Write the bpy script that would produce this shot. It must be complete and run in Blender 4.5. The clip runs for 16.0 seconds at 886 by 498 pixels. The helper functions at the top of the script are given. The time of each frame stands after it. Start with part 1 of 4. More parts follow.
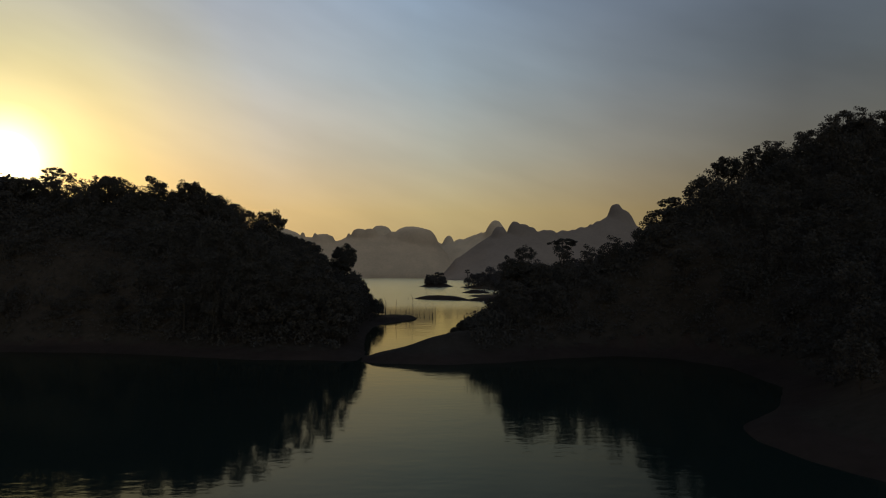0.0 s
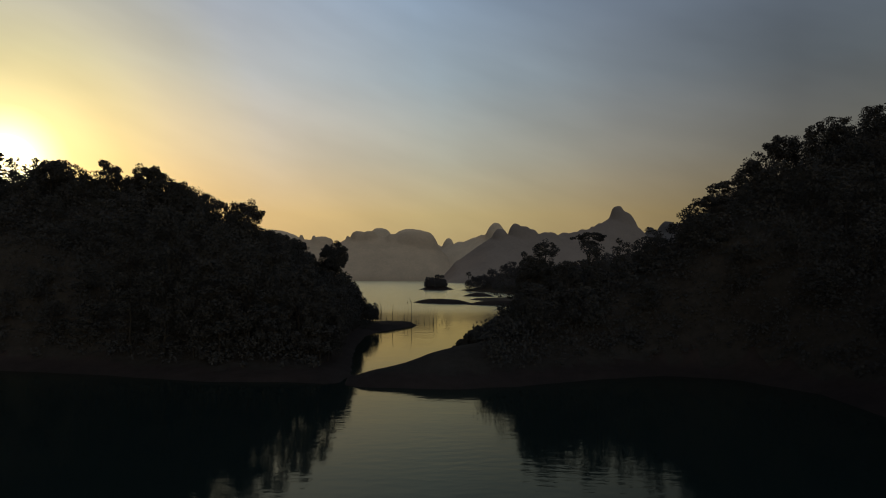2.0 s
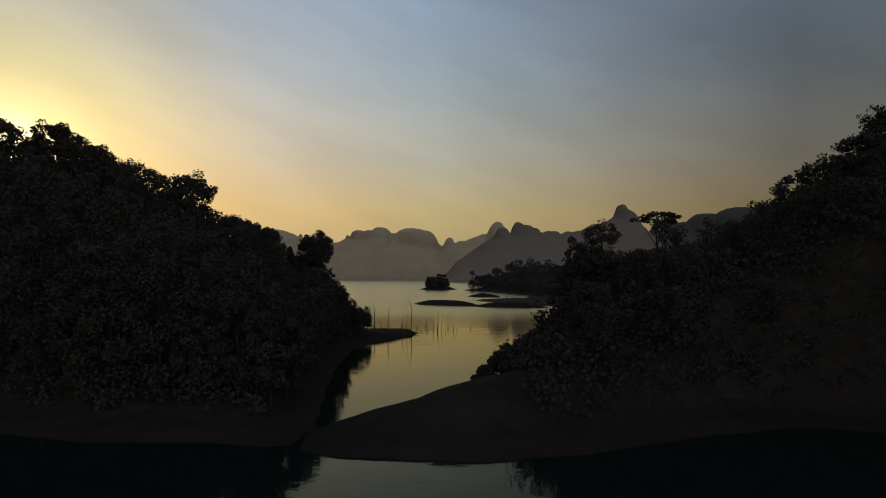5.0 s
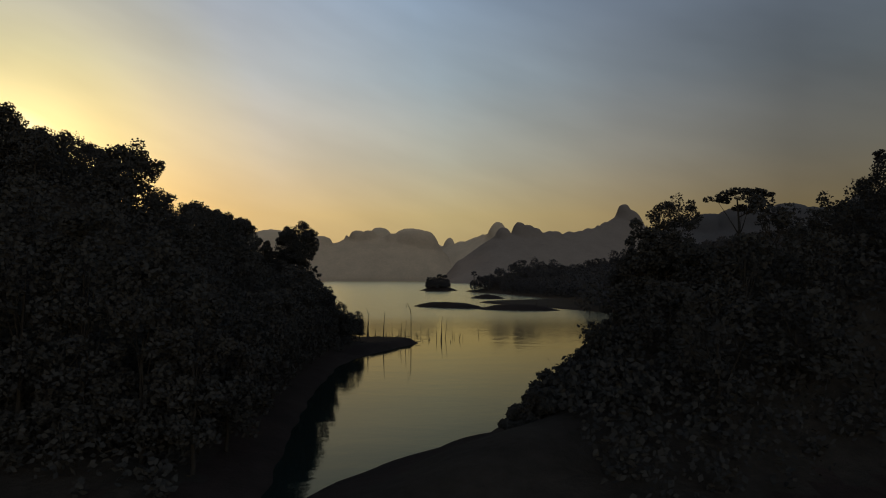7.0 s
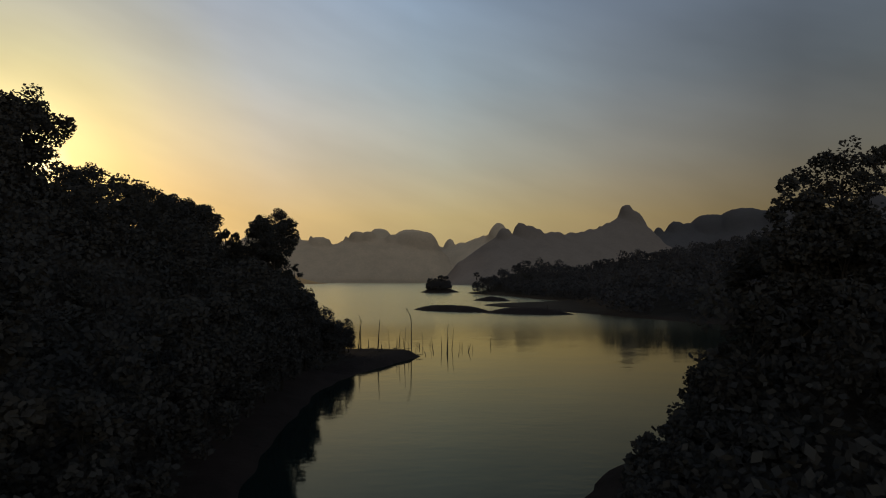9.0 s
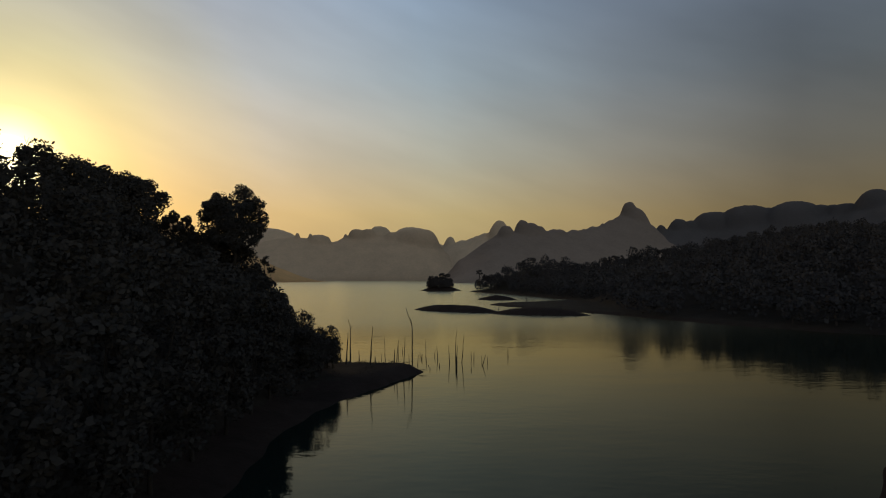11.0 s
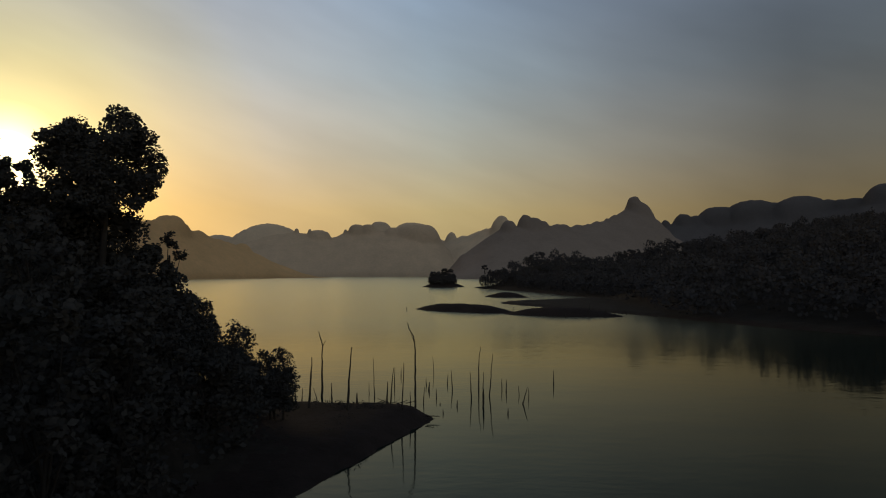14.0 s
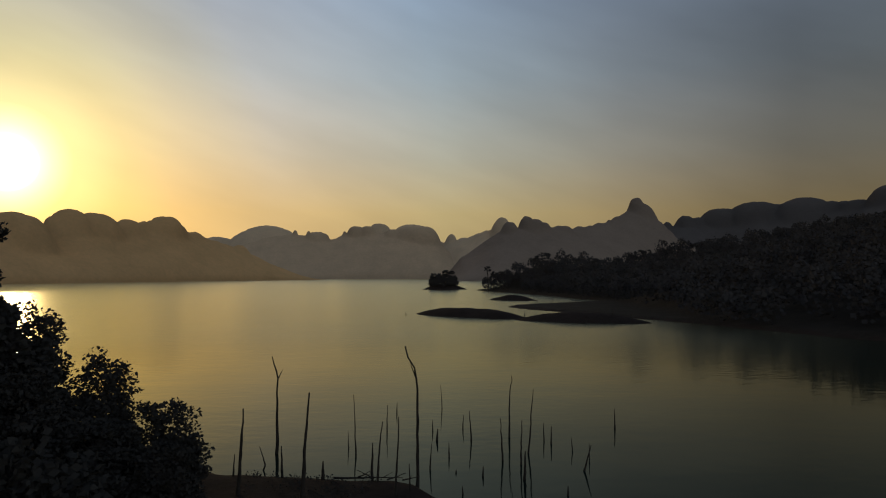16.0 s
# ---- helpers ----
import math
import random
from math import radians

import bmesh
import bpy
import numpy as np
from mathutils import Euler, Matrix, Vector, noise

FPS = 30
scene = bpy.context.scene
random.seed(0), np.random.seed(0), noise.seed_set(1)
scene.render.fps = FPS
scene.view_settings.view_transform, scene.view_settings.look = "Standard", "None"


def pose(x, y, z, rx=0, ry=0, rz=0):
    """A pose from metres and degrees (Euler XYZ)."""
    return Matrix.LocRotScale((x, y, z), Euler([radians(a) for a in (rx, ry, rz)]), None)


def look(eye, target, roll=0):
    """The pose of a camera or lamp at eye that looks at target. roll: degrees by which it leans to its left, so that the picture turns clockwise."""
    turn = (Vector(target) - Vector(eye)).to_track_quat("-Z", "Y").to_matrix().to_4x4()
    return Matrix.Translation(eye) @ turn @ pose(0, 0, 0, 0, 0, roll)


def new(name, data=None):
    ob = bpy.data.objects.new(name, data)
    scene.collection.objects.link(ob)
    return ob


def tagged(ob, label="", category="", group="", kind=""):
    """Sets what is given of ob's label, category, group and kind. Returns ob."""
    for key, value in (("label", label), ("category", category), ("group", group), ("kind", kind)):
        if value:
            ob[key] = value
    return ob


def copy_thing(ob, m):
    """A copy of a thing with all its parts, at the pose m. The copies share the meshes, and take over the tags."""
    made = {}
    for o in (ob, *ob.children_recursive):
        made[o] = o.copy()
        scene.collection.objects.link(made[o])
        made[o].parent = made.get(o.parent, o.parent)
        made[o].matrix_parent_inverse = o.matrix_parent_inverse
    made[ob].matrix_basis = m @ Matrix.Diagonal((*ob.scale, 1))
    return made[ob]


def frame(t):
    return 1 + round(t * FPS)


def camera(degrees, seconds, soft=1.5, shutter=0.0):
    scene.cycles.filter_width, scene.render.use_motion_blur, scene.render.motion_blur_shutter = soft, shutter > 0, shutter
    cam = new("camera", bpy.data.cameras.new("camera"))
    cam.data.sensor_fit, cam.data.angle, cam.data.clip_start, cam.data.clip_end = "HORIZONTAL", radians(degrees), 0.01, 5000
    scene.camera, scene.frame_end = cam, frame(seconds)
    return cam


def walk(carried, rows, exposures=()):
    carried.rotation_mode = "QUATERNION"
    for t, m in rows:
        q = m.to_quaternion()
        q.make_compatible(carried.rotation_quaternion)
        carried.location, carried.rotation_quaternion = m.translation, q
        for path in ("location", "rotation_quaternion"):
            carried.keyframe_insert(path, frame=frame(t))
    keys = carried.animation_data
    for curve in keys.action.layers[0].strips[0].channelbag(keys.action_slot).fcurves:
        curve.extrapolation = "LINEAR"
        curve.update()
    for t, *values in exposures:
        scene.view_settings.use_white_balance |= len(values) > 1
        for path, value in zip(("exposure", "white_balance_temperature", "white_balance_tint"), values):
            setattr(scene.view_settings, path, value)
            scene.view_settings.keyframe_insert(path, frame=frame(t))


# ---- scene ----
# t, x, y, z in metres; yaw, pitch, roll in degrees
cam = camera(66.0, 16.0, soft=1.1)
ROWS = [
    (0.0, 0.00, 0.00, 13.99, -2.443, 2.094, 0.365),
    (0.5, 0.12, 5.74, 13.87, -2.481, 2.168, 0.361),
    (1.0, 0.22, 11.46, 13.76, -2.510, 2.210, 0.357),
    (1.5, 0.31, 17.17, 13.65, -2.523, 2.261, 0.354),
    (2.0, 0.39, 22.88, 13.55, -2.491, 2.339, 0.350),
    (2.5, 0.47, 28.57, 13.46, -2.478, 2.359, 0.346),
    (3.0, 0.53, 34.25, 13.38, -2.496, 2.375, 0.342),
    (3.5, 0.58, 39.93, 13.30, -2.513, 2.395, 0.338),
    (4.0, 0.63, 45.59, 13.23, -2.514, 2.399, 0.334),
    (4.7, 0.67, 53.49, 13.15, -2.481, 2.350, 0.329),
    (5.6, 0.71, 63.65, 13.04, -2.440, 2.288, 0.322),
    (6.5, 0.75, 73.81, 12.94, -2.459, 2.314, 0.315),
    (7.0, 0.76, 79.43, 12.89, -2.506, 2.387, 0.311),
    (7.5, 0.77, 85.05, 12.84, -2.505, 2.400, 0.308),
    (8.0, 0.77, 90.66, 12.79, -2.524, 2.382, 0.304),
    (8.5, 0.76, 96.26, 12.74, -2.504, 2.470, 0.300),
    (9.0, 0.75, 101.86, 12.69, -2.526, 2.512, 0.296),
    (9.7, 0.74, 109.69, 12.61, -2.570, 2.498, 0.291),
    (10.6, 0.72, 119.75, 12.51, -2.544, 2.425, 0.284),
    (11.5, 0.70, 129.81, 12.41, -2.510, 2.221, 0.277),
    (12.0, 0.68, 135.39, 12.34, -2.493, 2.117, 0.273),
    (12.5, 0.67, 140.97, 12.27, -2.487, 2.130, 0.269),
    (13.0, 0.66, 146.55, 12.19, -2.499, 2.108, 0.265),
    (13.5, 0.65, 152.12, 12.11, -2.498, 2.048, 0.262),
    (14.0, 0.65, 157.70, 12.02, -2.494, 2.019, 0.258),
    (14.5, 0.65, 163.27, 11.92, -2.478, 2.049, 0.254),
    (15.0, 0.65, 168.85, 11.82, -2.485, 2.143, 0.250),
    (15.5, 0.66, 174.42, 11.70, -2.517, 2.220, 0.246),
    (16.0, 0.67, 180.00, 11.58, -2.540, 2.218, 0.242),
]
walk(cam, [(t, pose(x, y, z, 0, 0, yaw) @ pose(0, 0, 0, 90 + pitch, 0, -roll)) for t, x, y, z, yaw, pitch, roll in ROWS])

# ---------------------------------------------------------------- sky and sun
SUN_ELEV, SUN_LEFT = radians(8.0), radians(30.0)      # the sun stands 30 degrees to the left of +Y
SUN_DIR = Vector((-math.sin(SUN_LEFT) * math.cos(SUN_ELEV), math.cos(SUN_LEFT) * math.cos(SUN_ELEV), math.sin(SUN_ELEV)))


class Nodes:
    """Short hand for building node trees."""

    def __init__(self, tree):
        self.tree = tree
        tree.nodes.clear()

    def add(self, kind, _settings=None, **inputs):
        n = self.tree.nodes.new(kind)
        for k, v in (_settings or {}).items():
            setattr(n, k, v)
        for k, v in inputs.items():
            self.put(n, k.replace("_", " "), v)
        return n

    def put(self, n, socket, v):
        s = n.inputs[socket]
        if isinstance(v, bpy.types.NodeSocket):
            self.tree.links.new(v, s)
        else:
            s.default_value = v

    def math(self, op, a, b=0.0, clamp=False):
        n = self.tree.nodes.new("ShaderNodeMath")
        n.operation, n.use_clamp = op, clamp
        self.put(n, 0, a)
        self.put(n, 1, b)
        return n.outputs[0]

    def mix(self, fac, a, b, mode="MIX"):
        n = self.tree.nodes.new("ShaderNodeMix")
        n.data_type, n.blend_type, n.clamp_factor = "RGBA", mode, True
        self.put(n, 0, fac)
        self.put(n, 6, a)
        self.put(n, 7, b)
        return n.outputs[2]

    def ramp(self, fac, stops, interp="LINEAR"):
        n = self.tree.nodes.new("ShaderNodeValToRGB")
        n.color_ramp.interpolation = interp
        e = n.color_ramp.elements
        while len(e) < len(stops):
            e.new(0.5)
        for el, (p, c) in zip(e, stops):
            el.position, el.color = p, (*c, 1.0) if len(c) == 3 else c
        self.put(n, 0, fac)
        return n.outputs[0]

    def noise(self, vector, scale, detail=4.0, rough=0.55):
        n = self.tree.nodes.new("ShaderNodeTexNoise")
        self.put(n, "Vector", vector)
        n.inputs["Scale"].default_value, n.inputs["Detail"].default_value, n.inputs["Roughness"].default_value = scale, detail, rough
        return n.outputs["Fac"]


def build_world():
    world = bpy.data.worlds.new("dawn_sky")
    scene.world = world
    world.use_nodes = True
    n = Nodes(world.node_tree)
    sky = n.add("ShaderNodeTexSky", {"sky_type": "NISHITA", "sun_disc": False, "sun_elevation": SUN_ELEV, "sun_rotation": -SUN_LEFT,
                                     "altitude": 100.0, "air_density": 1.0, "dust_density": 4.0, "ozone_density": 2.0})
    way = n.add("ShaderNodeTexCoord").outputs["Generated"]
    # morning haze round the sun and along the horizon, plus added fill glow opposite
    dot = n.tree.nodes.new("ShaderNodeVectorMath")
    dot.operation = "DOT_PRODUCT"
    n.put(dot, 0, way)
    dot.inputs[1].default_value = SUN_DIR
    angle = n.math("DIVIDE", n.math("ARCCOSINE", n.math("MINIMUM", dot.outputs["Value"], 1.0)), math.pi)
    sep = n.add("ShaderNodeSeparateXYZ", Vector=way)
    up = n.math("MAXIMUM", sep.outputs["Z"], 0.0)
    # thin streaks of cirrus
    split = n.add("ShaderNodeSeparateXYZ", Vector=way)
    slant = n.math("ADD", split.outputs["Z"], n.math("MULTIPLY", split.outputs["X"], 0.30))
    drift = n.add("ShaderNodeCombineXYZ", X=n.math("MULTIPLY", split.outputs["X"], 1.0), Y=split.outputs["Y"], Z=n.math("MULTIPLY", slant, 3.4))
    streak = n.noise(drift.outputs[0], 2.2, 4.0, 0.5)
    veil = n.math("MULTIPLY_ADD", streak, SKY_STREAK)
    veil.node.inputs[2].default_value = 1.0 - SKY_STREAK * 0.5
    low = n.ramp(up, SKY_LOW)
    side = n.ramp(angle, SKY_SIDE)
    haze = n.mix(1.0, low, side, "MULTIPLY")
    haze = n.mix(1.0, haze, veil, "MULTIPLY")
    nish = n.mix(1.0, sky.outputs[0], (SKY_STRENGTH,) * 3 + (1,), "MULTIPLY")
    total = n.mix(1.0, nish, haze, "ADD")
    # the blinding middle of the sun's aureole
    core = n.ramp(angle, [(0.0, (1, 1, 1)), (0.008, (1, 1, 1)), (0.0130, (0.25, 0.25, 0.25)), (0.024, (0.05, 0.05, 0.05)), (0.045, (0, 0, 0))], "EASE")
    core = n.mix(1.0, core, (2.6, 2.4, 1.6, 1), "MULTIPLY")
    total = n.mix(1.0, total, core, "ADD")
    back = n.add("ShaderNodeBackground", Color=total, Strength=1.0)
    out = n.add("ShaderNodeOutputWorld")
    n.tree.links.new(back.outputs[0], out.inputs[0])


SKY_STRENGTH, SKY_STREAK = 0.008, 0.85
# brightness by the angle from the sun (as a share of 180 degrees), tint by the height above the horizon
# beyond 0.42 an added bright sky behind the camera fills mountains and leaves
SKY_SIDE = [(0.0, (0.70, 0.55, 0.18)), (0.03, (0.57, 0.455, 0.19)), (0.064, (0.48, 0.395, 0.285)), (0.103, (0.405, 0.372, 0.375)), (0.18, (0.30, 0.315, 0.345)), (0.26, (0.180, 0.180, 0.198)),
            (0.33, (0.100, 0.098, 0.106)), (0.42, (0.105, 0.105, 0.11)), (0.62, (0.55, 0.55, 0.56)), (1.0, (0.85, 0.83, 0.85))]
SKY_LOW = [(0.0, (1.50, 1.07, 0.45)), (0.09, (1.55, 1.15, 0.49)), (0.17, (1.22, 1.13, 0.82)), (0.28, (0.94, 1.09, 1.11)), (0.38, (0.81, 1.02, 1.22)), (0.55, (0.32, 0.42, 0.54)), (1.0, (0.12, 0.16, 0.22))]
build_world()
sun = new("sun", bpy.data.lights.new("sun", "SUN"))
sun.data.energy, sun.data.angle, sun.data.color = 0.35, radians(3.0), (1.0, 0.70, 0.38)
sun.matrix_world = look(SUN_DIR * 100, (0, 0, 0))


# ---------------------------------------------------------------- materials
def material(name, base, rough=0.9, vary=0.3, scale=1.0, bump=0.0, bump_scale=8.0, second=None, spec=0.3, island=False, lift=None):
    """Procedural surface: two scales of variation in colour, and relief."""
    m = bpy.data.materials.new(name)
    m.use_nodes = True
    n = Nodes(m.node_tree)
    where = n.add("ShaderNodeTexCoord").outputs["Object"]
    coarse, fine = n.noise(where, scale, 3.0), n.noise(where, scale * 7.0, 5.0, 0.65)
    dark = tuple(c * (1 - vary) for c in base)
    light = tuple(min(1.0, c * (1 + vary)) for c in base)
    col = n.ramp(coarse, [(0.3, dark), (0.7, second or light)])
    col = n.mix(0.5, col, n.ramp(fine, [(0.3, dark), (0.7, light)]))
    if island:
        geo = n.add("ShaderNodeNewGeometry")
        col = n.mix(n.math("MULTIPLY", geo.outputs["Random Per Island"], 0.12), col, (*[c * 1.5 for c in base[:2]], base[2] * 1.1, 1))
    bsdf = n.add("ShaderNodeBsdfPrincipled", Base_Color=col, Roughness=rough)
    bsdf.inputs["Specular IOR Level"].default_value = spec
    if bump:
        b = n.add("ShaderNodeBump", Height=n.noise(where, bump_scale, 6.0, 0.65), Strength=1.0, Distance=bump)
        n.tree.links.new(b.outputs[0], bsdf.inputs["Normal"])
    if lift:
        # normals pulled to one direction: crowns shade softly, mountains as flat as in haze
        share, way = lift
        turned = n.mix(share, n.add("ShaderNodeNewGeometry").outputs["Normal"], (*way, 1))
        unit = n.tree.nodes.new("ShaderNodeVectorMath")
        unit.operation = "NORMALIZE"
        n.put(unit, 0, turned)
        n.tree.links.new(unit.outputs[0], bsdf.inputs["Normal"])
    out = n.add("ShaderNodeOutputMaterial")
    n.tree.links.new(bsdf.outputs[0], out.inputs[0])
    return m


def water_material():
    m = bpy.data.materials.new("lake_water")
    m.use_nodes = True
    n = Nodes(m.node_tree)
    where = n.add("ShaderNodeTexCoord").outputs["Object"]
    # calm lake: long low swell, small wind ripples in patches
    wide = n.add("ShaderNodeMapping", Vector=where, Rotation=(0, 0, radians(24)), Scale=(0.55, 1.0, 1.0))
    patch = n.ramp(n.noise(where, 0.02, 2.0), [(0.36, (0.25, 0.25, 0.25)), (0.64, (1, 1, 1))])
    # the sheltered channel lies calm, the open lake is ruffled by the breeze
    sep = n.add("ShaderNodeSeparateXYZ", Vector=where)
    open_lake = n.add("ShaderNodeMapRange", {"interpolation_type": "SMOOTHSTEP"}, Value=sep.outputs["Y"], From_Min=225.0, From_Max=320.0, To_Min=0.0, To_Max=1.0).outputs[0]
    ripple = n.noise(wide.outputs[0], 1.1, 3.0, 0.5)
    swell = n.noise(wide.outputs[0], 0.16, 2.0, 0.5)
    near = n.math("MULTIPLY", n.math("MULTIPLY", ripple, patch), 0.021)
    far = n.math("MULTIPLY", n.math("MULTIPLY", ripple, open_lake), 0.03)
    h = n.math("ADD", n.math("ADD", near, far), n.math("MULTIPLY", swell, 0.03))
    bump = n.add("ShaderNodeBump", Height=h, Strength=1.0, Distance=1.0)
    rough_lake = n.math("MULTIPLY_ADD", open_lake, 0.15)
    rough_lake.node.inputs[2].default_value = 0.05
    depth = n.add("ShaderNodeBsdfDiffuse", Color=(0.0075, 0.0155, 0.0150, 1), Roughness=0.0)
    mirror = n.add("ShaderNodeBsdfGlossy", Color=(0.99, 0.94, 0.70, 1), Roughness=rough_lake, Normal=bump.outputs[0])
    fresnel = n.add("ShaderNodeFresnel", IOR=1.165, Normal=bump.outputs[0])
    bsdf = n.add("ShaderNodeMixShader", Fac=fresnel.outputs[0])
    n.tree.links.new(depth.outputs[0], bsdf.inputs[1])
    n.tree.links.new(mirror.outputs[0], bsdf.inputs[2])
    out = n.add("ShaderNodeOutputMaterial")
    n.tree.links.new(bsdf.outputs[0], out.inputs[0])
    return m


EARTH = material("bare_earth", (0.032, 0.024, 0.022), 0.95, 0.35, 0.09, 0.2, 2.2, second=(0.042, 0.030, 0.026), spec=0.05)
FLOOR = material("forest_floor", (0.032, 0.027, 0.023), 0.95, 0.4, 0.15, 0.2, 1.5, spec=0.05)
BARK = material("dark_bark", (0.024, 0.020, 0.017), 0.9, 0.35, 1.5, 0.03, 12.0, spec=0.2)
DEADWOOD = material("wet_dark_deadwood", (0.034, 0.028, 0.024), 0.9, 0.4, 2.0, 0.01, 25.0, spec=0.2)
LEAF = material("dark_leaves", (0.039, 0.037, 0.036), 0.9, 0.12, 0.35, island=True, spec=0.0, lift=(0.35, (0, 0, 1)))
# leaf tone paled for distant trees: haze put into the colour
LEAF_FAR_HAZE = material("hazed_forest_leaves", (0.050, 0.046, 0.048), 0.9, 0.12, 0.06, island=True, spec=0.0, lift=(0.35, (0, 0, 1)))
# one limestone in five tones, each range's haze painted into its base colour
HAZED_ROCK = [material(k, c, 0.95, 0.13, 0.02, spec=0.0, lift=(0.95, (0, -0.75, 0.66))) for k, c in
        (("limestone_gold_haze", (0.78, 0.47, 0.22)), ("limestone_pale_haze", (0.72, 0.51, 0.33)), ("limestone_far_haze", (0.80, 0.58, 0.38)), ("limestone_thin_haze", (0.33, 0.25, 0.195)), ("limestone_least_haze", (0.150, 0.128, 0.118)))]
WATER = water_material()


# ---------------------------------------------------------------- mesh helpers
def mesh_object(name, verts, faces, mat, parent=None, label="", smooth=False):
    """One mesh object from arrays of corners and faces (all quads or all triangles)."""
    verts, faces = np.asarray(verts, dtype=np.float32), np.asarray(faces, dtype=np.int32)
    me = bpy.data.meshes.new(name)
    k = faces.shape[1]
    me.vertices.add(len(verts))
    me.vertices.foreach_set("co", verts.ravel())
    me.loops.add(faces.size)
    me.loops.foreach_set("vertex_index", faces.ravel())
    me.polygons.add(len(faces))
    me.polygons.foreach_set("loop_start", np.arange(0, faces.size, k, dtype=np.int32))
    me.polygons.foreach_set("loop_total", np.full(len(faces), k, dtype=np.int32))
    me.update(calc_edges=True)
    if smooth:
        me.polygons.foreach_set("use_smooth", np.ones(len(faces), dtype=bool))
    me.materials.append(mat)
    ob = new(name, me)
    ob.parent = parent
    if label:
        tagged(ob, label)
    return ob


def grid_faces(nu, nv):
    i = (np.arange(nu - 1)[:, None] * nv + np.arange(nv - 1)[None, :]).ravel()
    return np.stack([i, i + nv, i + nv + 1, i + 1], axis=1)


def tube(points, radii, sides=7):
    """Tapered tube along a line: corners and quads."""
    p, r = np.asarray(points, float), np.asarray(radii, float)
    t = np.gradient(p, axis=0)
    t /= np.linalg.norm(t, axis=1)[:, None] + 1e-9
    ref = np.where(np.abs(t[:, 2:3]) > 0.9, [[1.0, 0, 0]], [[0, 0, 1.0]])
    a = np.cross(t, ref)
    a /= np.linalg.norm(a, axis=1)[:, None] + 1e-9
    b = np.cross(t, a)
    ang = np.linspace(0, 2 * math.pi, sides, endpoint=False)
    ring = a[:, None, :] * np.cos(ang)[None, :, None] + b[:, None, :] * np.sin(ang)[None, :, None]
    v = (p[:, None, :] + ring * r[:, None, None]).reshape(-1, 3)
    f = []
    for i in range(len(p) - 1):
        for j in range(sides):
            k = (j + 1) % sides
            f.append((i * sides + j, i * sides + k, (i + 1) * sides + k, (i + 1) * sides + j))
    v = np.vstack([v, p[-1] + t[-1] * r[-1] * 0.4])
    top = (len(p) - 1) * sides
    for j in range(0, sides):
        f.append((top + j, top + (j + 1) % sides, len(v) - 1, len(v) - 1))
    return v, np.array(f)


def joined(pieces):
    vs, fs, off = [], [], 0
    for v, f in pieces:
        vs.append(v)
        fs.append(f + off)
        off += len(v)
    return np.vstack(vs), np.vstack(fs)


def leaf_quads(centres, size, rng, flat=0.35, wide=0.33):
    """Small folded leaves round the given centres."""
    n = len(centres)
    a = rng.normal(size=(n, 3)) * [1, 1, flat + 0.3]
    a /= np.linalg.norm(a, axis=1)[:, None]
    b = rng.normal(size=(n, 3))
    b -= a * (a * b).sum(1)[:, None]
    b /= np.linalg.norm(b, axis=1)[:, None]
    s = size * rng.uniform(0.6, 1.35, size=(n, 1))
    v = np.stack([centres - a * s * 0.5, centres + b * s * wide, centres + a * s * 0.5, centres - b * s * wide], axis=1).reshape(-1, 3)
    return v, np.arange(4 * n).reshape(n, 4)


# ---------------------------------------------------------------- lie of the land
WEST_SHORE = [(-168, 195), (-150, 155), (-110, 137), (-75, 127), (-58, 125), (-42, 120), (-26, 113), (-16, 112.5), (-9, 110.5), (-7.6, 118),
              (-8.3, 126), (-9, 138), (-9.8, 152), (-10, 166), (-9.5, 180), (-7.8, 189), (-6, 194), (-4.2, 199), (-2.1, 203.4), (-0.7, 207.3), (0.6, 210.6), (1.8, 212.4),
              (2.3, 213.4), (2.1, 215.4), (1.2, 216.9), (-3, 217.8), (-9, 218.6), (-17, 224), (-32, 231), (-60, 238), (-110, 236), (-150, 225)]
EAST_SHORE = [(-7.6, 109.4), (-5.5, 107.8), (0.6, 106.4), (5.7, 105.4), (14, 107.4), (24, 112), (35, 115.5), (43, 112), (48, 100), (46, 82), (38, 69),
              (31, 62.5), (29, 57), (30, 50), (34, 40), (45, 20), (70, -10), (110, -35), (165, -40), (190, 60), (185, 160), (150, 205), (112, 212),
              (78, 204), (60, 193), (45, 181), (33, 169), (23, 157), (15, 148), (11.2, 142.4), (7.0, 136.0), (1.6, 130.4), (-3.0, 124.2), (-6.2, 119), (-8, 114)]
POINT_SHORE = [(52, 712), (55, 690), (60, 664), (75, 600), (90, 482), (62, 458), (45, 443), (36, 431), (41, 412), (51, 390), (61, 362), (69, 343), (80, 305),
               (96, 272), (120, 252), (170, 238), (270, 228), (430, 300), (470, 500), (430, 700), (310, 790), (150, 790), (80, 745)]
# low mounds in the lake: x, y, half length, half width, height, turn, roundness
MOUNDS = [(17.5, 375.0, 20.5, 7.0, 2.3, -44, 2.6), (43.5, 351, 17, 6.5, 2.4, -26, 1.9), (49, 497, 12, 6, 2.8, -35, 1.6), (29, 745, 19, 13, 5.5, 0, 1.4)]
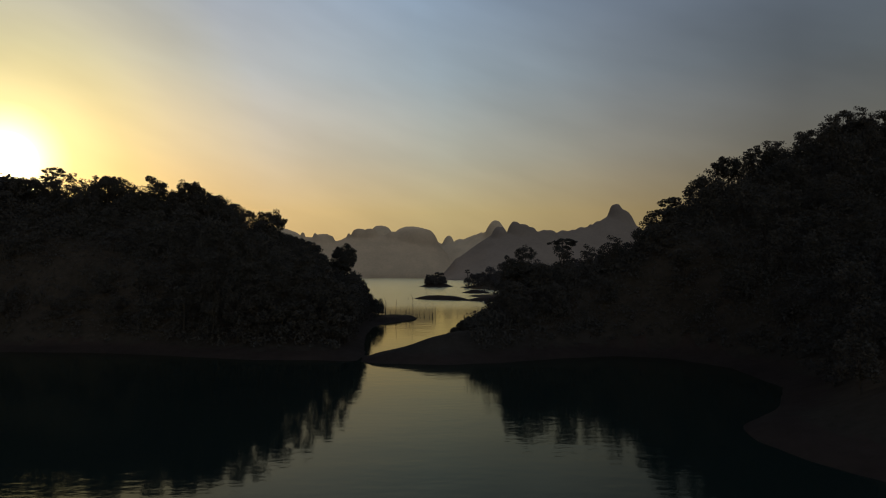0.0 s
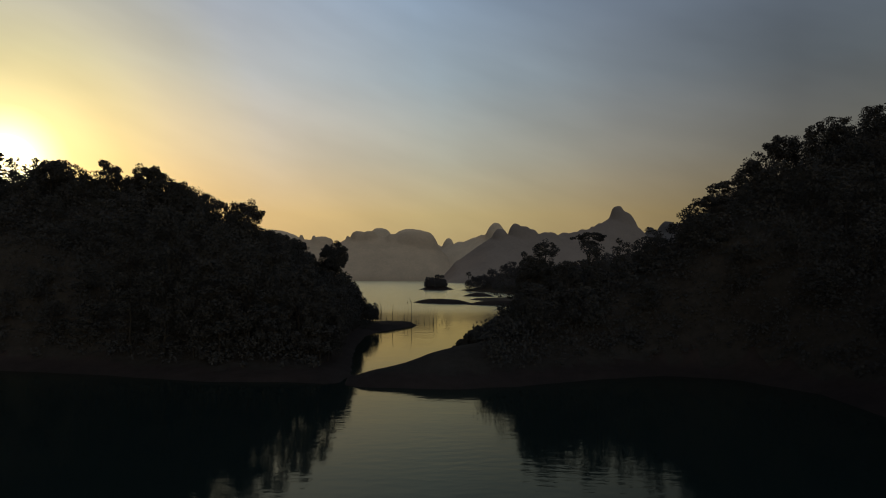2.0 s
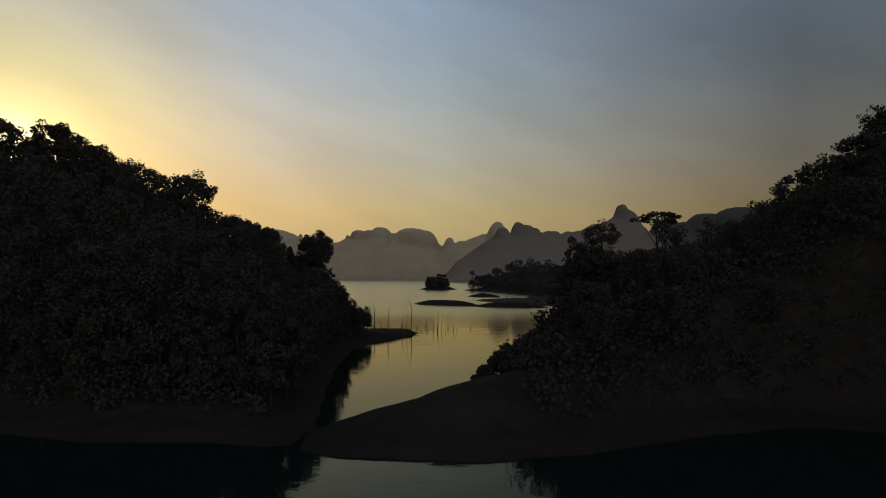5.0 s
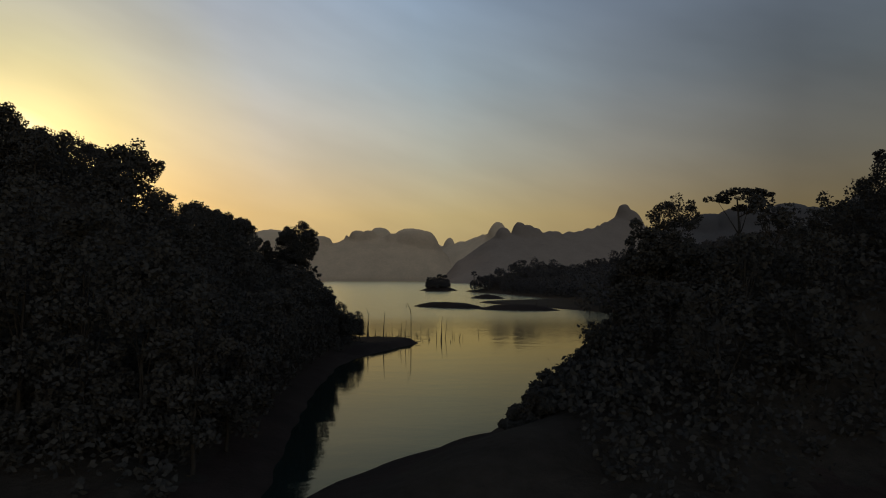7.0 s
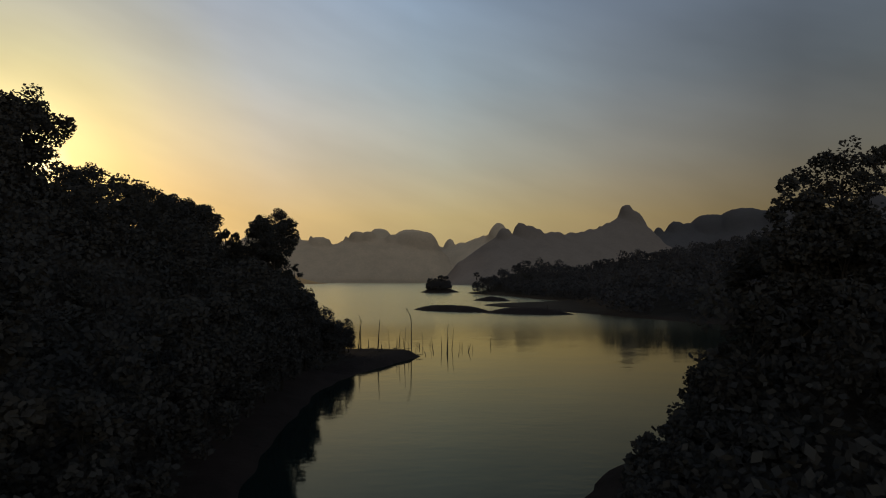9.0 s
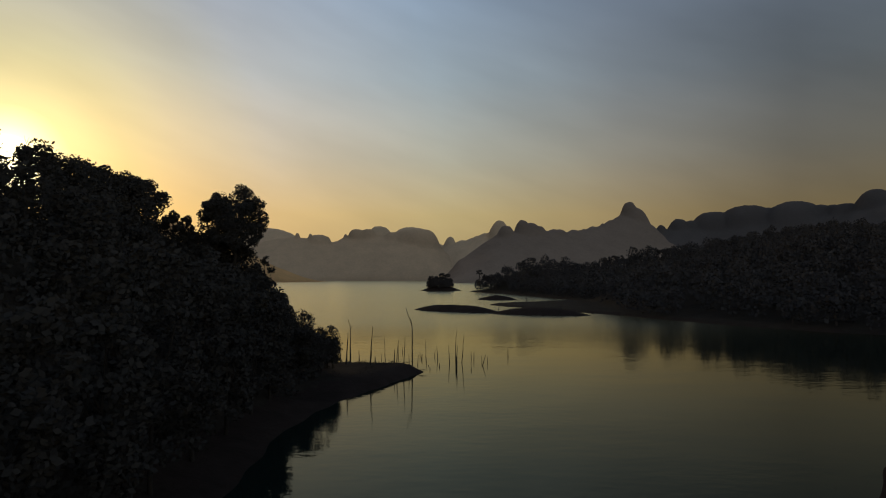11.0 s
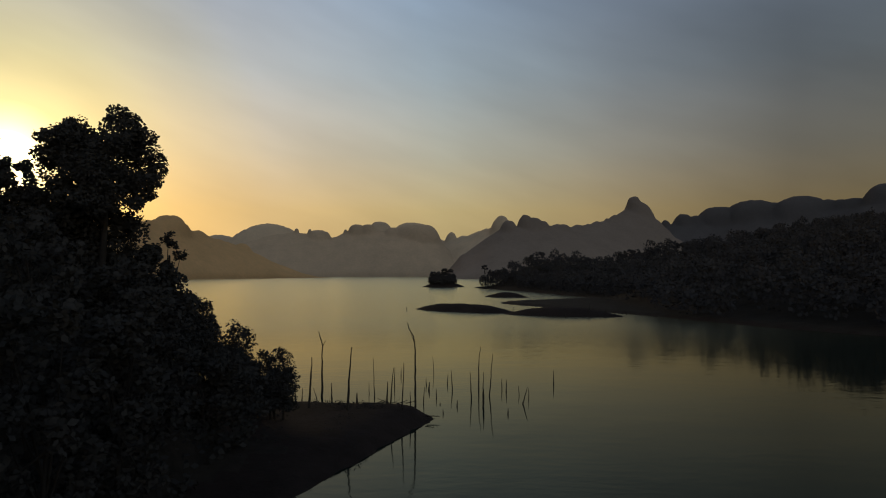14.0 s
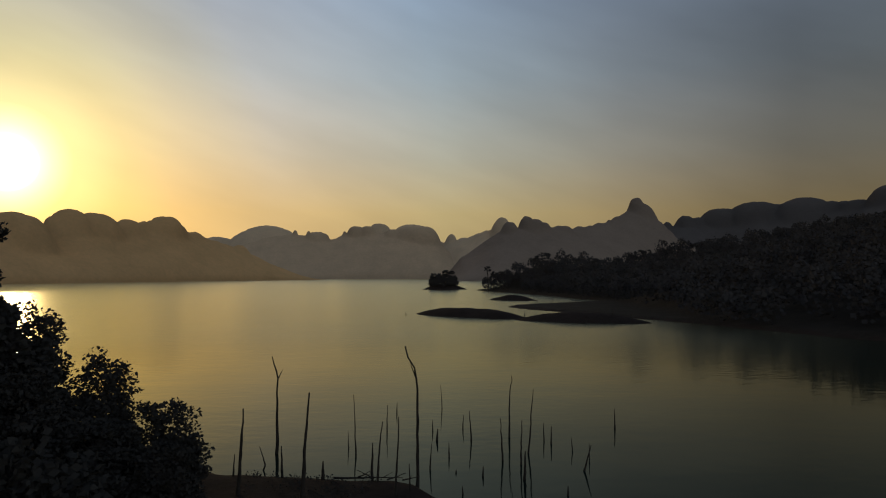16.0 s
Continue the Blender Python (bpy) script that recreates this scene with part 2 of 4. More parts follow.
# hills: x, y, reach across, reach along, height
WEST_HILLS = [(-80, 163, 39.5, 32, 24), (-52, 152, 20, 20, 7), (-40, 178, 20, 26, 9.3), (-33, 158, 10, 10, 5), (-27, 200, 11, 14, 5), (-19, 168, 7, 30, 4), (-125, 180, 40, 35, 12)]
EAST_HILLS = [(98, 138, 42, 38, 37), (62, 140, 18, 18, 5), (28, 136, 14, 12, 7), (1.5, 124, 6, 6, 2.1), (50, 124, 12, 12, 6.5), (120, 60, 50, 50, 17), (140, 170, 40, 30, 18), (62, 165, 18, 16, 6.5)]
POINT_HILLS = [(240, 570, 75, 90, 16), (165, 610, 50, 50, 10.5), (105, 670, 35, 35, 15), (70, 676, 16, 22, 6), (170, 420, 60, 90, 10), (250, 380, 90, 90, 17), (340, 560, 120, 150, 31)]


def shore_distance(x, y, shore):
    """Metres inside (positive) or outside (negative) a shoreline."""
    p = np.array(shore, float)
    best = np.full(x.shape, 1e9)
    inside = np.zeros(x.shape, bool)
    for (ax, ay), (bx, by) in zip(p, np.roll(p, -1, axis=0)):
        dx, dy = bx - ax, by - ay
        t = np.clip(((x - ax) * dx + (y - ay) * dy) / (dx * dx + dy * dy), 0, 1)
        best = np.minimum(best, np.hypot(x - ax - t * dx, y - ay - t * dy))
        cross = ((ay > y) != (by > y)) & (x < dx * (y - ay) / (dy if dy else 1e-9) + ax)
        inside ^= cross
    return np.where(inside, best, -best)


def wobble(x, y, size, seed):
    """Cheap smooth unevenness between -1 and 1."""
    r = np.random.default_rng(seed)
    z = np.zeros_like(x)
    for k in range(6):
        a, ph, s = r.uniform(0, math.pi), r.uniform(0, 6.3), r.uniform(0.6, 1.8)
        z += np.sin((x * np.cos(a) + y * np.sin(a)) * 2 * math.pi * s / size + ph)
    return z / 6


def lattice(x, y, size, seed):
    """Smooth random values between -1 and 1 on a lattice of the given size."""
    table = np.random.default_rng(seed).uniform(-1, 1, size=(64, 64))
    u, v = x / size, y / size
    i, j = np.floor(u).astype(int), np.floor(v).astype(int)
    a, b = ease(u - i), ease(v - j)
    t = lambda p, q: table[p % 64, q % 64]
    return (t(i, j) * (1 - a) + t(i + 1, j) * a) * (1 - b) + (t(i, j + 1) * (1 - a) + t(i + 1, j + 1) * a) * b


def rough(x, y, size, seed, octaves=4):
    return sum(lattice(x * 1.0 + k * 17.3, y + k * 9.1, size / 2 ** k, seed + k) / 2 ** k for k in range(octaves))


def ease(v):
    v = np.clip(v, 0, 1)
    return v * v * (3 - 2 * v)


def land(x, y, shore, hills, beach, rise, bank):
    d = shore_distance(x, y, shore) + 0.7 * wobble(x, y, 9, 3) * np.clip(np.abs(y) / 200, 0.3, 3)
    z = np.where(d > 0, beach * (1 - np.exp(-np.maximum(d, 0) / 3.0)), np.maximum(d * 0.28, -6.0))
    up = ease((d - 3) / rise)
    h = np.full(x.shape, bank)
    for hx, hy, rx, ry, hh in hills:
        h = h + hh * np.exp(-((x - hx) / rx) ** 2 - ((y - hy) / ry) ** 2)
    return z + np.where(d > 0, up * h * (1 + 0.06 * wobble(x, y, 17, 5)), 0.0)


def ground_height(x, y):
    x, y = np.asarray(x, float), np.asarray(y, float)
    z = land(x, y, WEST_SHORE, WEST_HILLS, 1.2, 12.0, 1.5)
    z = np.maximum(z, land(x, y, EAST_SHORE, EAST_HILLS, 1.5, 10.0, 1.5))
    p = land(x, y, POINT_SHORE, POINT_HILLS, 1.2, 30.0, 1.5)
    back = np.where(y < 500, ease((x - 70 - (y - 345) * 0.14) / 14), 1.0)      # flat sand behind the mounds, then the wooded slope
    z = np.maximum(z, np.where(p > 0.7, 0.7 + (p - 0.7) * back, p))
    # the earth spit: a wedge that sinks to its tip
    d = shore_distance(x, y, WEST_SHORE) + 0.25 * wobble(x, y, 5, 9)
    spit = np.clip(1.25 - np.minimum(x + 9.5, 0) * 0.2, 0, 2.5) * (1 - np.exp(-np.maximum(d, 0) / 1.0)) * ease((y - 192) / 10) * (1 + 0.08 * wobble(x, y, 6, 12))
    z = np.where((d > 0) & (x > -16) & (y > 192), np.maximum(spit, np.where(x > -12, np.minimum(z, spit + 0.05), z)), z)
    for mx, my, a, b, h, turn, power in MOUNDS:
        c, s = math.cos(radians(turn)), math.sin(radians(turn))
        u, v = ((x - mx) * c + (y - my) * s) / a, (-(x - mx) * s + (y - my) * c) / b
        r = np.sqrt(u * u + v * v) * (1 + 0.08 * wobble(x, y, 14, 8))
        z = np.maximum(z, np.where(r < 1, h * (1 - r ** power) * (1 + 0.12 * lattice(x, y, 5.0, 14)) + 0.16 * lattice(x, y, 2.6, 15), np.maximum((1 - r) * 4, -6)))
    return z


def spaced(stops):
    """Coordinates with a given spacing from stop to stop."""
    out = []
    for (a, _), (b, step) in zip(stops, stops[1:]):
        out += list(np.linspace(a, b, max(1, round((b - a) / step)), endpoint=False))
    return np.array(out + [stops[-1][0]])


def build_ground():
    xs = spaced([(-4500, 0), (-800, 400), (-200, 60), (-100, 5), (-30, 2.2), (35, 1.1), (100, 2.2), (260, 5), (500, 16), (1200, 100), (4500, 400)])
    ys = spaced([(-1500, 0), (-300, 200), (-50, 25), (30, 4), (100, 2.2), (235, 1.3), (330, 5), (400, 1.8), (520, 3.5), (800, 6), (1500, 60), (4600, 250)])
    gx, gy = np.meshgrid(xs, ys, indexing="ij")
    gz = ground_height(gx, gy)
    far = np.hypot(gx, gy - 300)
    gz = np.where(far > 900, -6.0, gz)
    v = np.stack([gx, gy, gz], axis=-1).reshape(-1, 3)
    g = mesh_object("ground", v, grid_faces(len(xs), len(ys)), EARTH, smooth=True)
    g.data.materials.append(FLOOR)
    mx, my = (gx[1:, 1:] + gx[:-1, :-1]) / 2, (gy[1:, 1:] + gy[:-1, :-1]) / 2
    inland = np.maximum(np.maximum(shore_distance(mx, my, WEST_SHORE), shore_distance(mx, my, EAST_SHORE)), shore_distance(mx, my, POINT_SHORE) + 3)
    inland = np.where((mx > -17) & (my > 203) & (my < 240), -1.0, inland)
    g.data.polygons.foreach_set("material_index", (inland + wobble(mx, my, 7, 4) * 1.5 > 4.5).astype(np.int32).ravel())
    tagged(g, "bare brown earth of banks, spits, hills and lake bed", "ground", kind="structure")
    w = mesh_object("water", [(-4600, -1600, 0), (4600, -1600, 0), (4600, 4700, 0), (-4600, 4700, 0)], [(0, 1, 2, 3)], WATER)
    tagged(w, "calm dark green lake water mirroring the dawn sky", "lake", kind="structure")


build_ground()

# ---------------------------------------------------------------- mountains
# saddles along the line of each ridge: x, y, height; karst domes on it: metres along the ridge, top, half width, fall at that width, roundness
WEST_CREST = [(-900, 800, 60), (-820, 980, 90), (-693, 1270, 94), (-671, 1320, 95), (-640, 1394, 87), (-624, 1432, 110), (-607, 1471, 114), (-573, 1550, 115),
              (-553, 1597, 115), (-507, 1695, 118), (-491, 1724, 108), (-467, 1770, 100), (-442, 1818, 89), (-424, 1853, 82), (-405, 1888, 71), (-381, 1933, 49),
              (-360, 1972, 22), (-338, 2011, -1)]
WEST_DOMES = [(580, 115, 74, 36, 3.4), (671, 117, 16, 21, 3), (705, 134, 32, 18, 2.2), (760, 129, 43, 16, 3.2), (841, 125, 24, 9, 2.4), (881, 124, 10, 5, 2.5),
              (905, 127, 15, 6, 2.5), (942, 138, 35, 18, 3.2), (975, 126, 19, 11, 2.4), (1026, 110, 19, 8, 2.2), (1172, 87, 20, 10, 2.2)]
MIDDLE_CREST = [(-721, 2700, 97), (-578, 2700, 134), (-517, 2700, 154), (-435, 2700, 163), (-353, 2700, 160), (-291, 2700, 146), (-270, 2700, 150),
                (-229, 2700, 171), (-63, 2700, 170), (52, 2700, 170), (110, 2700, 136), (156, 2700, 90), (229, 2700, 11)]
MIDDLE_DOMES = [(302, 179, 10, 17, 3), (350, 177, 9, 17, 3), (381, 174, 32, 12, 3), (407, 165, 17, 11, 3), (482, 176, 9, 15, 2.5), (523, 194, 31, 21, 4),
                (567, 194, 29, 21, 4), (658, 183, 29, 13, 2.5), (717, 191, 42, 15, 3), (758, 193, 77, 54, 4.2)]
FAR_CREST = [(-969, 3149, 185), (-812, 3142, 165), (-727, 3138, 170), (-509, 3128, 178), (-315, 3119, 153), (-170, 3113, 196), (-73, 3109, 196), (72, 3102, 191),
             (142, 3041, 151), (192, 2905, 152), (221, 2848, 159), (250, 2795, 170), (277, 2743, 179), (313, 2685, 186), (358, 2634, 182), (434, 2547, 124),
             (482, 2493, 44)]
FAR_DOMES = [(358, 226, 150, 65, 2.1), (424, 209, 45, 15, 2.5), (150, 177, 61, 15, 2.2), (839, 236, 49, 29, 2.6), (982, 231, 73, 22, 2.6), (1218, 182, 25, 28, 2.2),
             (1336, 162, 31, 11, 2.4), (1567, 226, 41, 46, 2.2)]
EAST_CREST = [(73, 1778, 1), (93, 1778, 22), (119, 1777, 53), (159, 1777, 81), (186, 1776, 100), (213, 1776, 117), (253, 1775, 124), (335, 1814, 130),
              (399, 1851, 127), (458, 1886, 140), (512, 1921, 151), (549, 1945, 168), (582, 1967, 188), (639, 1986, 188), (663, 1990, 154), (688, 1994, 137),
              (770, 2008, 82), (941, 2037, 20)]
EAST_DOMES = [(163, 140, 17, 12, 2.6), (208, 154, 20, 24, 2.8), (229, 149, 23, 11, 2.4), (252, 142, 18, 8, 2.4), (313, 134, 22, 5, 3), (374, 135, 14, 4, 2.5),
              (455, 147, 21, 6, 3), (484, 157, 11, 8, 2.5), (515, 168, 15, 9, 2.3), (587, 221, 18, 17, 2.8), (600, 206, 36, 25, 2.6), (627, 193, 19, 25, 3)]
SOUTH_EAST_CREST = [(690, 2470, 30), (780, 2490, 120), (882, 2519, 175), (930, 2528, 188), (996, 2541, 209), (1063, 2553, 224), (1153, 2526, 237),
                    (1199, 2497, 250), (1280, 2445, 251), (1366, 2374, 256), (1393, 2328, 244), (1437, 2255, 249), (1461, 2215, 267), (1515, 2118, 268),
                    (1600, 1950, 270), (1700, 1750, 230), (1800, 1500, 160)]
SOUTH_EAST_DOMES = [(216, 200, 19, 17, 2.2), (290, 224, 38, 32, 2.6), (337, 218, 30, 11, 2.6), (424, 250, 63, 22, 3), (535, 267, 78, 26, 3.2),
                    (598, 256, 43, 11, 2.5), (688, 275, 69, 20, 2.5), (767, 256, 34, 11, 3), (811, 253, 21, 11, 3), (852, 254, 34, 8, 3), (943, 293, 66, 58, 2.3)]
RANGE_LABELS = ["limestone karst ridge with domed summits above the lake, golden haze in its colour", "limestone karst range with rounded towers across the lake, pale haze in its colour", "distant limestone karst peaks with pale haze in their colour",
                "limestone ridge with one tall domed peak, thinner haze in its colour", "dark limestone range with a long even crest, least haze in its colour"]
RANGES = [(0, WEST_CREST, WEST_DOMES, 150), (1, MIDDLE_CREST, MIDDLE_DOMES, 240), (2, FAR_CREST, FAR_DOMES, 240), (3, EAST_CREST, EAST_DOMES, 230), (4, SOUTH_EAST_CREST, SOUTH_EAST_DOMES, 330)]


def mountain_range(tone, crest, domes, reach):
    """A karst ridge: steep domes along its crest, flanks below them, and a foot in the lake."""
    c = np.array(crest, float)
    run = np.concatenate([[0], np.cumsum(np.hypot(np.diff(c[:, 0]), np.diff(c[:, 1])))])
    u = np.arange(0, run[-1], 3.0)
    line = np.stack([np.interp(u, run, c[:, i]) for i in range(3)], axis=-1)
    # the flanks fall away across the line of the crest
    way = np.stack([np.gradient(line[:, i], u) for i in (0, 1)], axis=-1)
    soft = np.ones(81) / 81
    way = np.stack([np.convolve(np.pad(way[:, i], 40, mode="edge"), soft, mode="valid") for i in (0, 1)], axis=-1)
    way /= np.linalg.norm(way, axis=1)[:, None]
    v = np.concatenate([-np.linspace(1, 0, 12, endpoint=False) ** 1.3, np.linspace(0, 1.0, 52) ** 1.35])
    side = v * reach
    gx = line[:, 0, None] + way[:, 1, None] * side[None, :]
    gy = line[:, 1, None] - way[:, 0, None] * side[None, :]
    a = np.abs(v)[None, :] * np.ones_like(gx)
    h = line[:, 2, None] * (1 - a) ** 0.75
    for at, top, half, fall, power in domes:
        r = np.hypot(gx - np.interp(at, u, line[:, 0]), gy - np.interp(at, u, line[:, 1])) / half
        dome = top - fall * r ** power
        h = 0.5 * (h + dome + np.sqrt((h - dome) ** 2 + 9.0))
    # gullies and ribs on the flanks, a ragged skin of scrub on the crest
    ribs = rough(gx, gy * 0.4, 46, 41 + tone, 4) * np.clip(a * 4, 0, 1) * 5.0
    z = h + np.clip(h / 60, 0, 1) * (ribs + 1.5 * rough(gx, gy, 15, 61 + tone, 4) - 2.0)
    z = np.where(a > 0.985, -8.0, z)
    ob = mesh_object("limestone_mountains", np.stack([gx, gy, z], axis=-1).reshape(-1, 3), grid_faces(len(u), len(v)), HAZED_ROCK[tone], smooth=True)
    return tagged(ob, RANGE_LABELS[tone], "mountain", "karst mountains")


for one_range in RANGES:
    mountain_range(*one_range)

# ---------------------------------------------------------------- trees
def crown_leaves(rng, height, radius, depth, clumps, leaves, leaf, form, puff=1.0):
    """Centres of leaves, gathered in clumps that make the crown, and the places to which limbs reach."""
    out, mids, heads = [], [], []
    if form == "round":
        # boughs end in rounded heads of leaves, with gaps between them
        count = max(5, min(13, clumps // 5))
        for i in range(count):
            u = 0.86 - 1.6 * (i + 0.5) / count
            r, a = math.sqrt(max(0.05, 1 - u * u)) * rng.uniform(0.85, 1.1), i * 2.4 + rng.uniform(-0.4, 0.4)
            size = radius * rng.uniform(0.36, 0.50)
            z = height - 0.9 * size - (depth - 1.8 * size) * (1 - u) * 0.5
            heads.append((np.array([radius * 0.66 * r * math.cos(a), radius * 0.66 * r * math.sin(a), z]), size))
    elif form == "umbrella":
        # one wide plate on top and smaller ones below, at the ends of long boughs
        heads.append((np.array([0.12 * radius, 0.0, height - 0.3 * depth]), radius * 0.8))
        for i in range(4):
            a = i * 1.65 + rng.uniform(-0.3, 0.3)
            heads.append((np.array([radius * 0.66 * math.cos(a), radius * 0.66 * math.sin(a), height - depth * rng.uniform(0.5, 0.95)]), radius * rng.uniform(0.3, 0.42)))
    mids = [c for c, _ in heads]
    for i in range(clumps):
        flat = 0.82
        if form == "round":
            c, size = heads[i % len(heads)]
            way = rng.normal(size=3) + c * [0.6 / radius, 0.6 / radius, 0] + [0, 0, 0.35]
            way /= np.linalg.norm(way)
            c = c + way * size * rng.uniform(0.4, 0.98) * [1, 1, 0.85]
            size = puff * radius * rng.uniform(0.15, 0.27)
        elif form == "umbrella":
            c, size = heads[0 if i < clumps * 0.5 else 1 + i % 4]
            a, r = rng.uniform(0, 2 * math.pi), math.sqrt(rng.uniform(0.02, 1.0))
            c = c + [size * r * math.cos(a), size * r * math.sin(a), depth * (0.16 - 0.25 * r * r)]
            size, flat = puff * radius * rng.uniform(0.15, 0.24), 0.5
        else:
            a, r = rng.uniform(0, 2 * math.pi), math.sqrt(rng.uniform(0.02, 1.0))
            if form == "bush":
                u = rng.uniform(-0.95, 1.0)
                r = math.sqrt(1 - (0.8 if u > 0 else 0.3) * u * u) * rng.uniform(0.5, 1.0)
                z = height - depth * 0.5 + depth * 0.42 * u
            else:
                z, r = height - depth * rng.uniform(0.05, 1.0), r * 0.75
            c = np.array([radius * 0.86 * r * math.cos(a), radius * 0.86 * r * math.sin(a), z])
            size = puff * radius * rng.uniform(0.22, 0.40)
            mids.append(c)
        n = max(6, int(leaves / clumps * rng.uniform(0.6, 1.4)))
        p = rng.normal(size=(n, 3))
        p /= np.linalg.norm(p, axis=1)[:, None]
        p *= (rng.uniform(0.25, 1.0, size=(n, 1)) ** 0.5) * size * np.array([1, 1, flat])
        out.append(c + p)
    return np.vstack(out), mids


def tree(name, label, height, radius, depth, clumps, leaves, leaf, form="round", seed=1, lean=0.06, mat=None, trunk_r=None, puff=1.0):
    """A tree as one thing: an empty at its foot with a trunk (and limbs) and a crown of leaves."""
    rng = np.random.default_rng(seed)
    root = new(name)
    centres, mids = crown_leaves(rng, height, radius, depth, clumps, leaves, leaf, form, puff)
    tr = trunk_r or max(0.07, height * 0.017)
    fork = height - depth * (0.95 if form != "column" else 1.0)
    n = 7
    s = np.linspace(0, 1, n)
    bend = np.cumsum(rng.normal(0, lean, size=(n, 2)), axis=0) * height / n
    bend -= bend[0]
    line = np.column_stack([bend, -0.5 + s * (fork + depth * 0.45 + 0.5)])
    pieces = [tube(line, tr * (1.25 - 0.8 * s), 7)]
    order = rng.permutation(len(mids))[:max(4, min(12, len(mids) // 2))]
    for i in order:
        k = rng.integers(3, n - 1)
        a, b = line[k], mids[i] - [0, 0, 0.1]
        mid = (a + b) / 2 + [0, 0, -0.08 * height * rng.uniform(0, 1)] + rng.normal(0, 0.04 * radius, 3)
        u = np.linspace(0, 1, 5)[:, None]
        pieces.append(tube((1 - u) ** 2 * a + 2 * u * (1 - u) * mid + u * u * b, tr * 0.45 * (1 - 0.8 * u[:, 0]), 5))
    if name in ("broadleaf_tree", "umbrella_tree", "slim_tree"):
        trunk = mesh_object("trunk", *pieces[0], BARK, root)
        for v, f in pieces[1:]:
            mesh_object("limb", v, f, BARK, trunk)
    else:
        v, f = joined(pieces)
        mesh_object("trunk", v, f, BARK, root)
    v, f = leaf_quads(centres, leaf, rng)
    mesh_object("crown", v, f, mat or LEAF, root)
    return tagged(root, label, "tree")


def stand(ob, x, y, turn=0.0, scale=1.0, sink=0.15, group=""):
    """Put a thing on the ground."""
    z = float(ground_height(np.array([x]), np.array([y]))[0]) - sink
    ob.matrix_basis = pose(x, y, z, 0, 0, turn) @ Matrix.Diagonal((scale, scale, scale, 1))
    if group:
        tagged(ob, group=group)
    return ob


def stand_copy(ob, x, y, turn, scale, sink=0.15):
    z = float(ground_height(np.array([x]), np.array([y]))[0]) - sink
    c = copy_thing(ob, Matrix.Identity(4))
    c.matrix_basis = pose(x, y, z, 0, 0, turn) @ Matrix.Diagonal((scale, scale, scale * 1.0, 1))
    return c


FOREST = "dark evergreen forest tree on the hillside above the lake"
KINDS = [
    tree("forest_tree", FOREST, 7.5, 2.7, 6.6, 30, 1400, 0.38, "bush", 11),
    tree("forest_tree", FOREST, 7.8, 2.7, 7.0, 28, 1400, 0.38, "bush", 12),
    tree("forest_tree", FOREST, 6.6, 2.9, 5.8, 30, 1400, 0.38, "bush", 13),
    tree("forest_tree", FOREST, 8.6, 2.3, 7.6, 28, 1300, 0.36, "bush", 14),
    tree("forest_tree", FOREST, 7.0, 2.7, 6.3, 26, 1300, 0.36, "bush", 15),
    tree("forest_tree", FOREST, 6.0, 2.4, 5.4, 24, 1150, 0.35, "bush", 16),
]


def scatter(rng, box, gap, keep):
    """Places at least gap apart within a box, where keep says so."""
    x0, x1, y0, y1 = box
    pts = []
    n = int((x1 - x0) * (y1 - y0) / (gap * gap) * 3)
    xs, ys = rng.uniform(x0, x1, n), rng.uniform(y0, y1, n)
    ok = keep(xs, ys)
    cells = {}
    for x, y in zip(xs[ok], ys[ok]):
        cx, cy = int(x // gap), int(y // gap)
        if all((x - a) ** 2 + (y - b) ** 2 >= gap * gap for i in (-1, 0, 1) for j in (-1, 0, 1) for a, b in cells.get((cx + i, cy + j), ())):
            cells.setdefault((cx, cy), []).append((x, y))
            pts.append((x, y))
    return pts


def on_spit(x, y):
    return (x > -18.5) & (y > 202)


LOW_SPOTS = [(-38.0, 159.4), (-27.6, 178.3), (40.2, 138.0)]      # younger trees, below the line of the canopy
rng_leaf = np.random.default_rng(5)
FAR_CROWNS = []


def plant(shore, box, gap, seed, limit, inset, used, centre):
    """The trees nearest to the channel stand as things of their own; those behind go into one joined canopy."""
    rng = np.random.default_rng(seed)
    pts = scatter(rng, box, gap, lambda x, y: (shore_distance(x, y, shore) > inset) & ~on_spit(x, y) & (np.hypot(x - 31, y - 141) > 6.5) & ~((x < 15.5) & (x > 0) & (y < 150)) & (np.hypot(x - 89, y - 136) > 3.5))
    pts.sort(key=lambda p: math.hypot(p[0] - centre[0], p[1] - centre[1]))
    for i, (x, y) in enumerate(pts):
        k = int(rng.integers(0, len(KINDS)))
        sc = rng.uniform(0.72, 1.12) * (0.72 if min(math.hypot(x - a, y - b) for a, b in LOW_SPOTS) < 2.5 else 1.0)
        if i >= limit:
            r, h = 2.6 * sc, 7.5 * sc
            p = rng.normal(size=(280, 3))
            p /= np.linalg.norm(p, axis=1)[:, None]
            p *= rng.uniform(0.6, 1.0, size=(280, 1)) * (1 + 0.25 * np.sin(p[:, :1] * 5 + x) * np.cos(p[:, 1:2] * 6 + y)) * [r, r, h * 0.42]
            g = float(ground_height(np.array([x]), np.array([y]))[0])
            FAR_CROWNS.append(p + [x, y, g + h * 0.58])
        elif k not in used:
            used.add(k)
            stand(KINDS[k], x, y, rng.uniform(0, 360), sc, group="forest trees")
        else:
            tagged(stand_copy(KINDS[k], x, y, rng.uniform(0, 360), sc), group="forest trees")


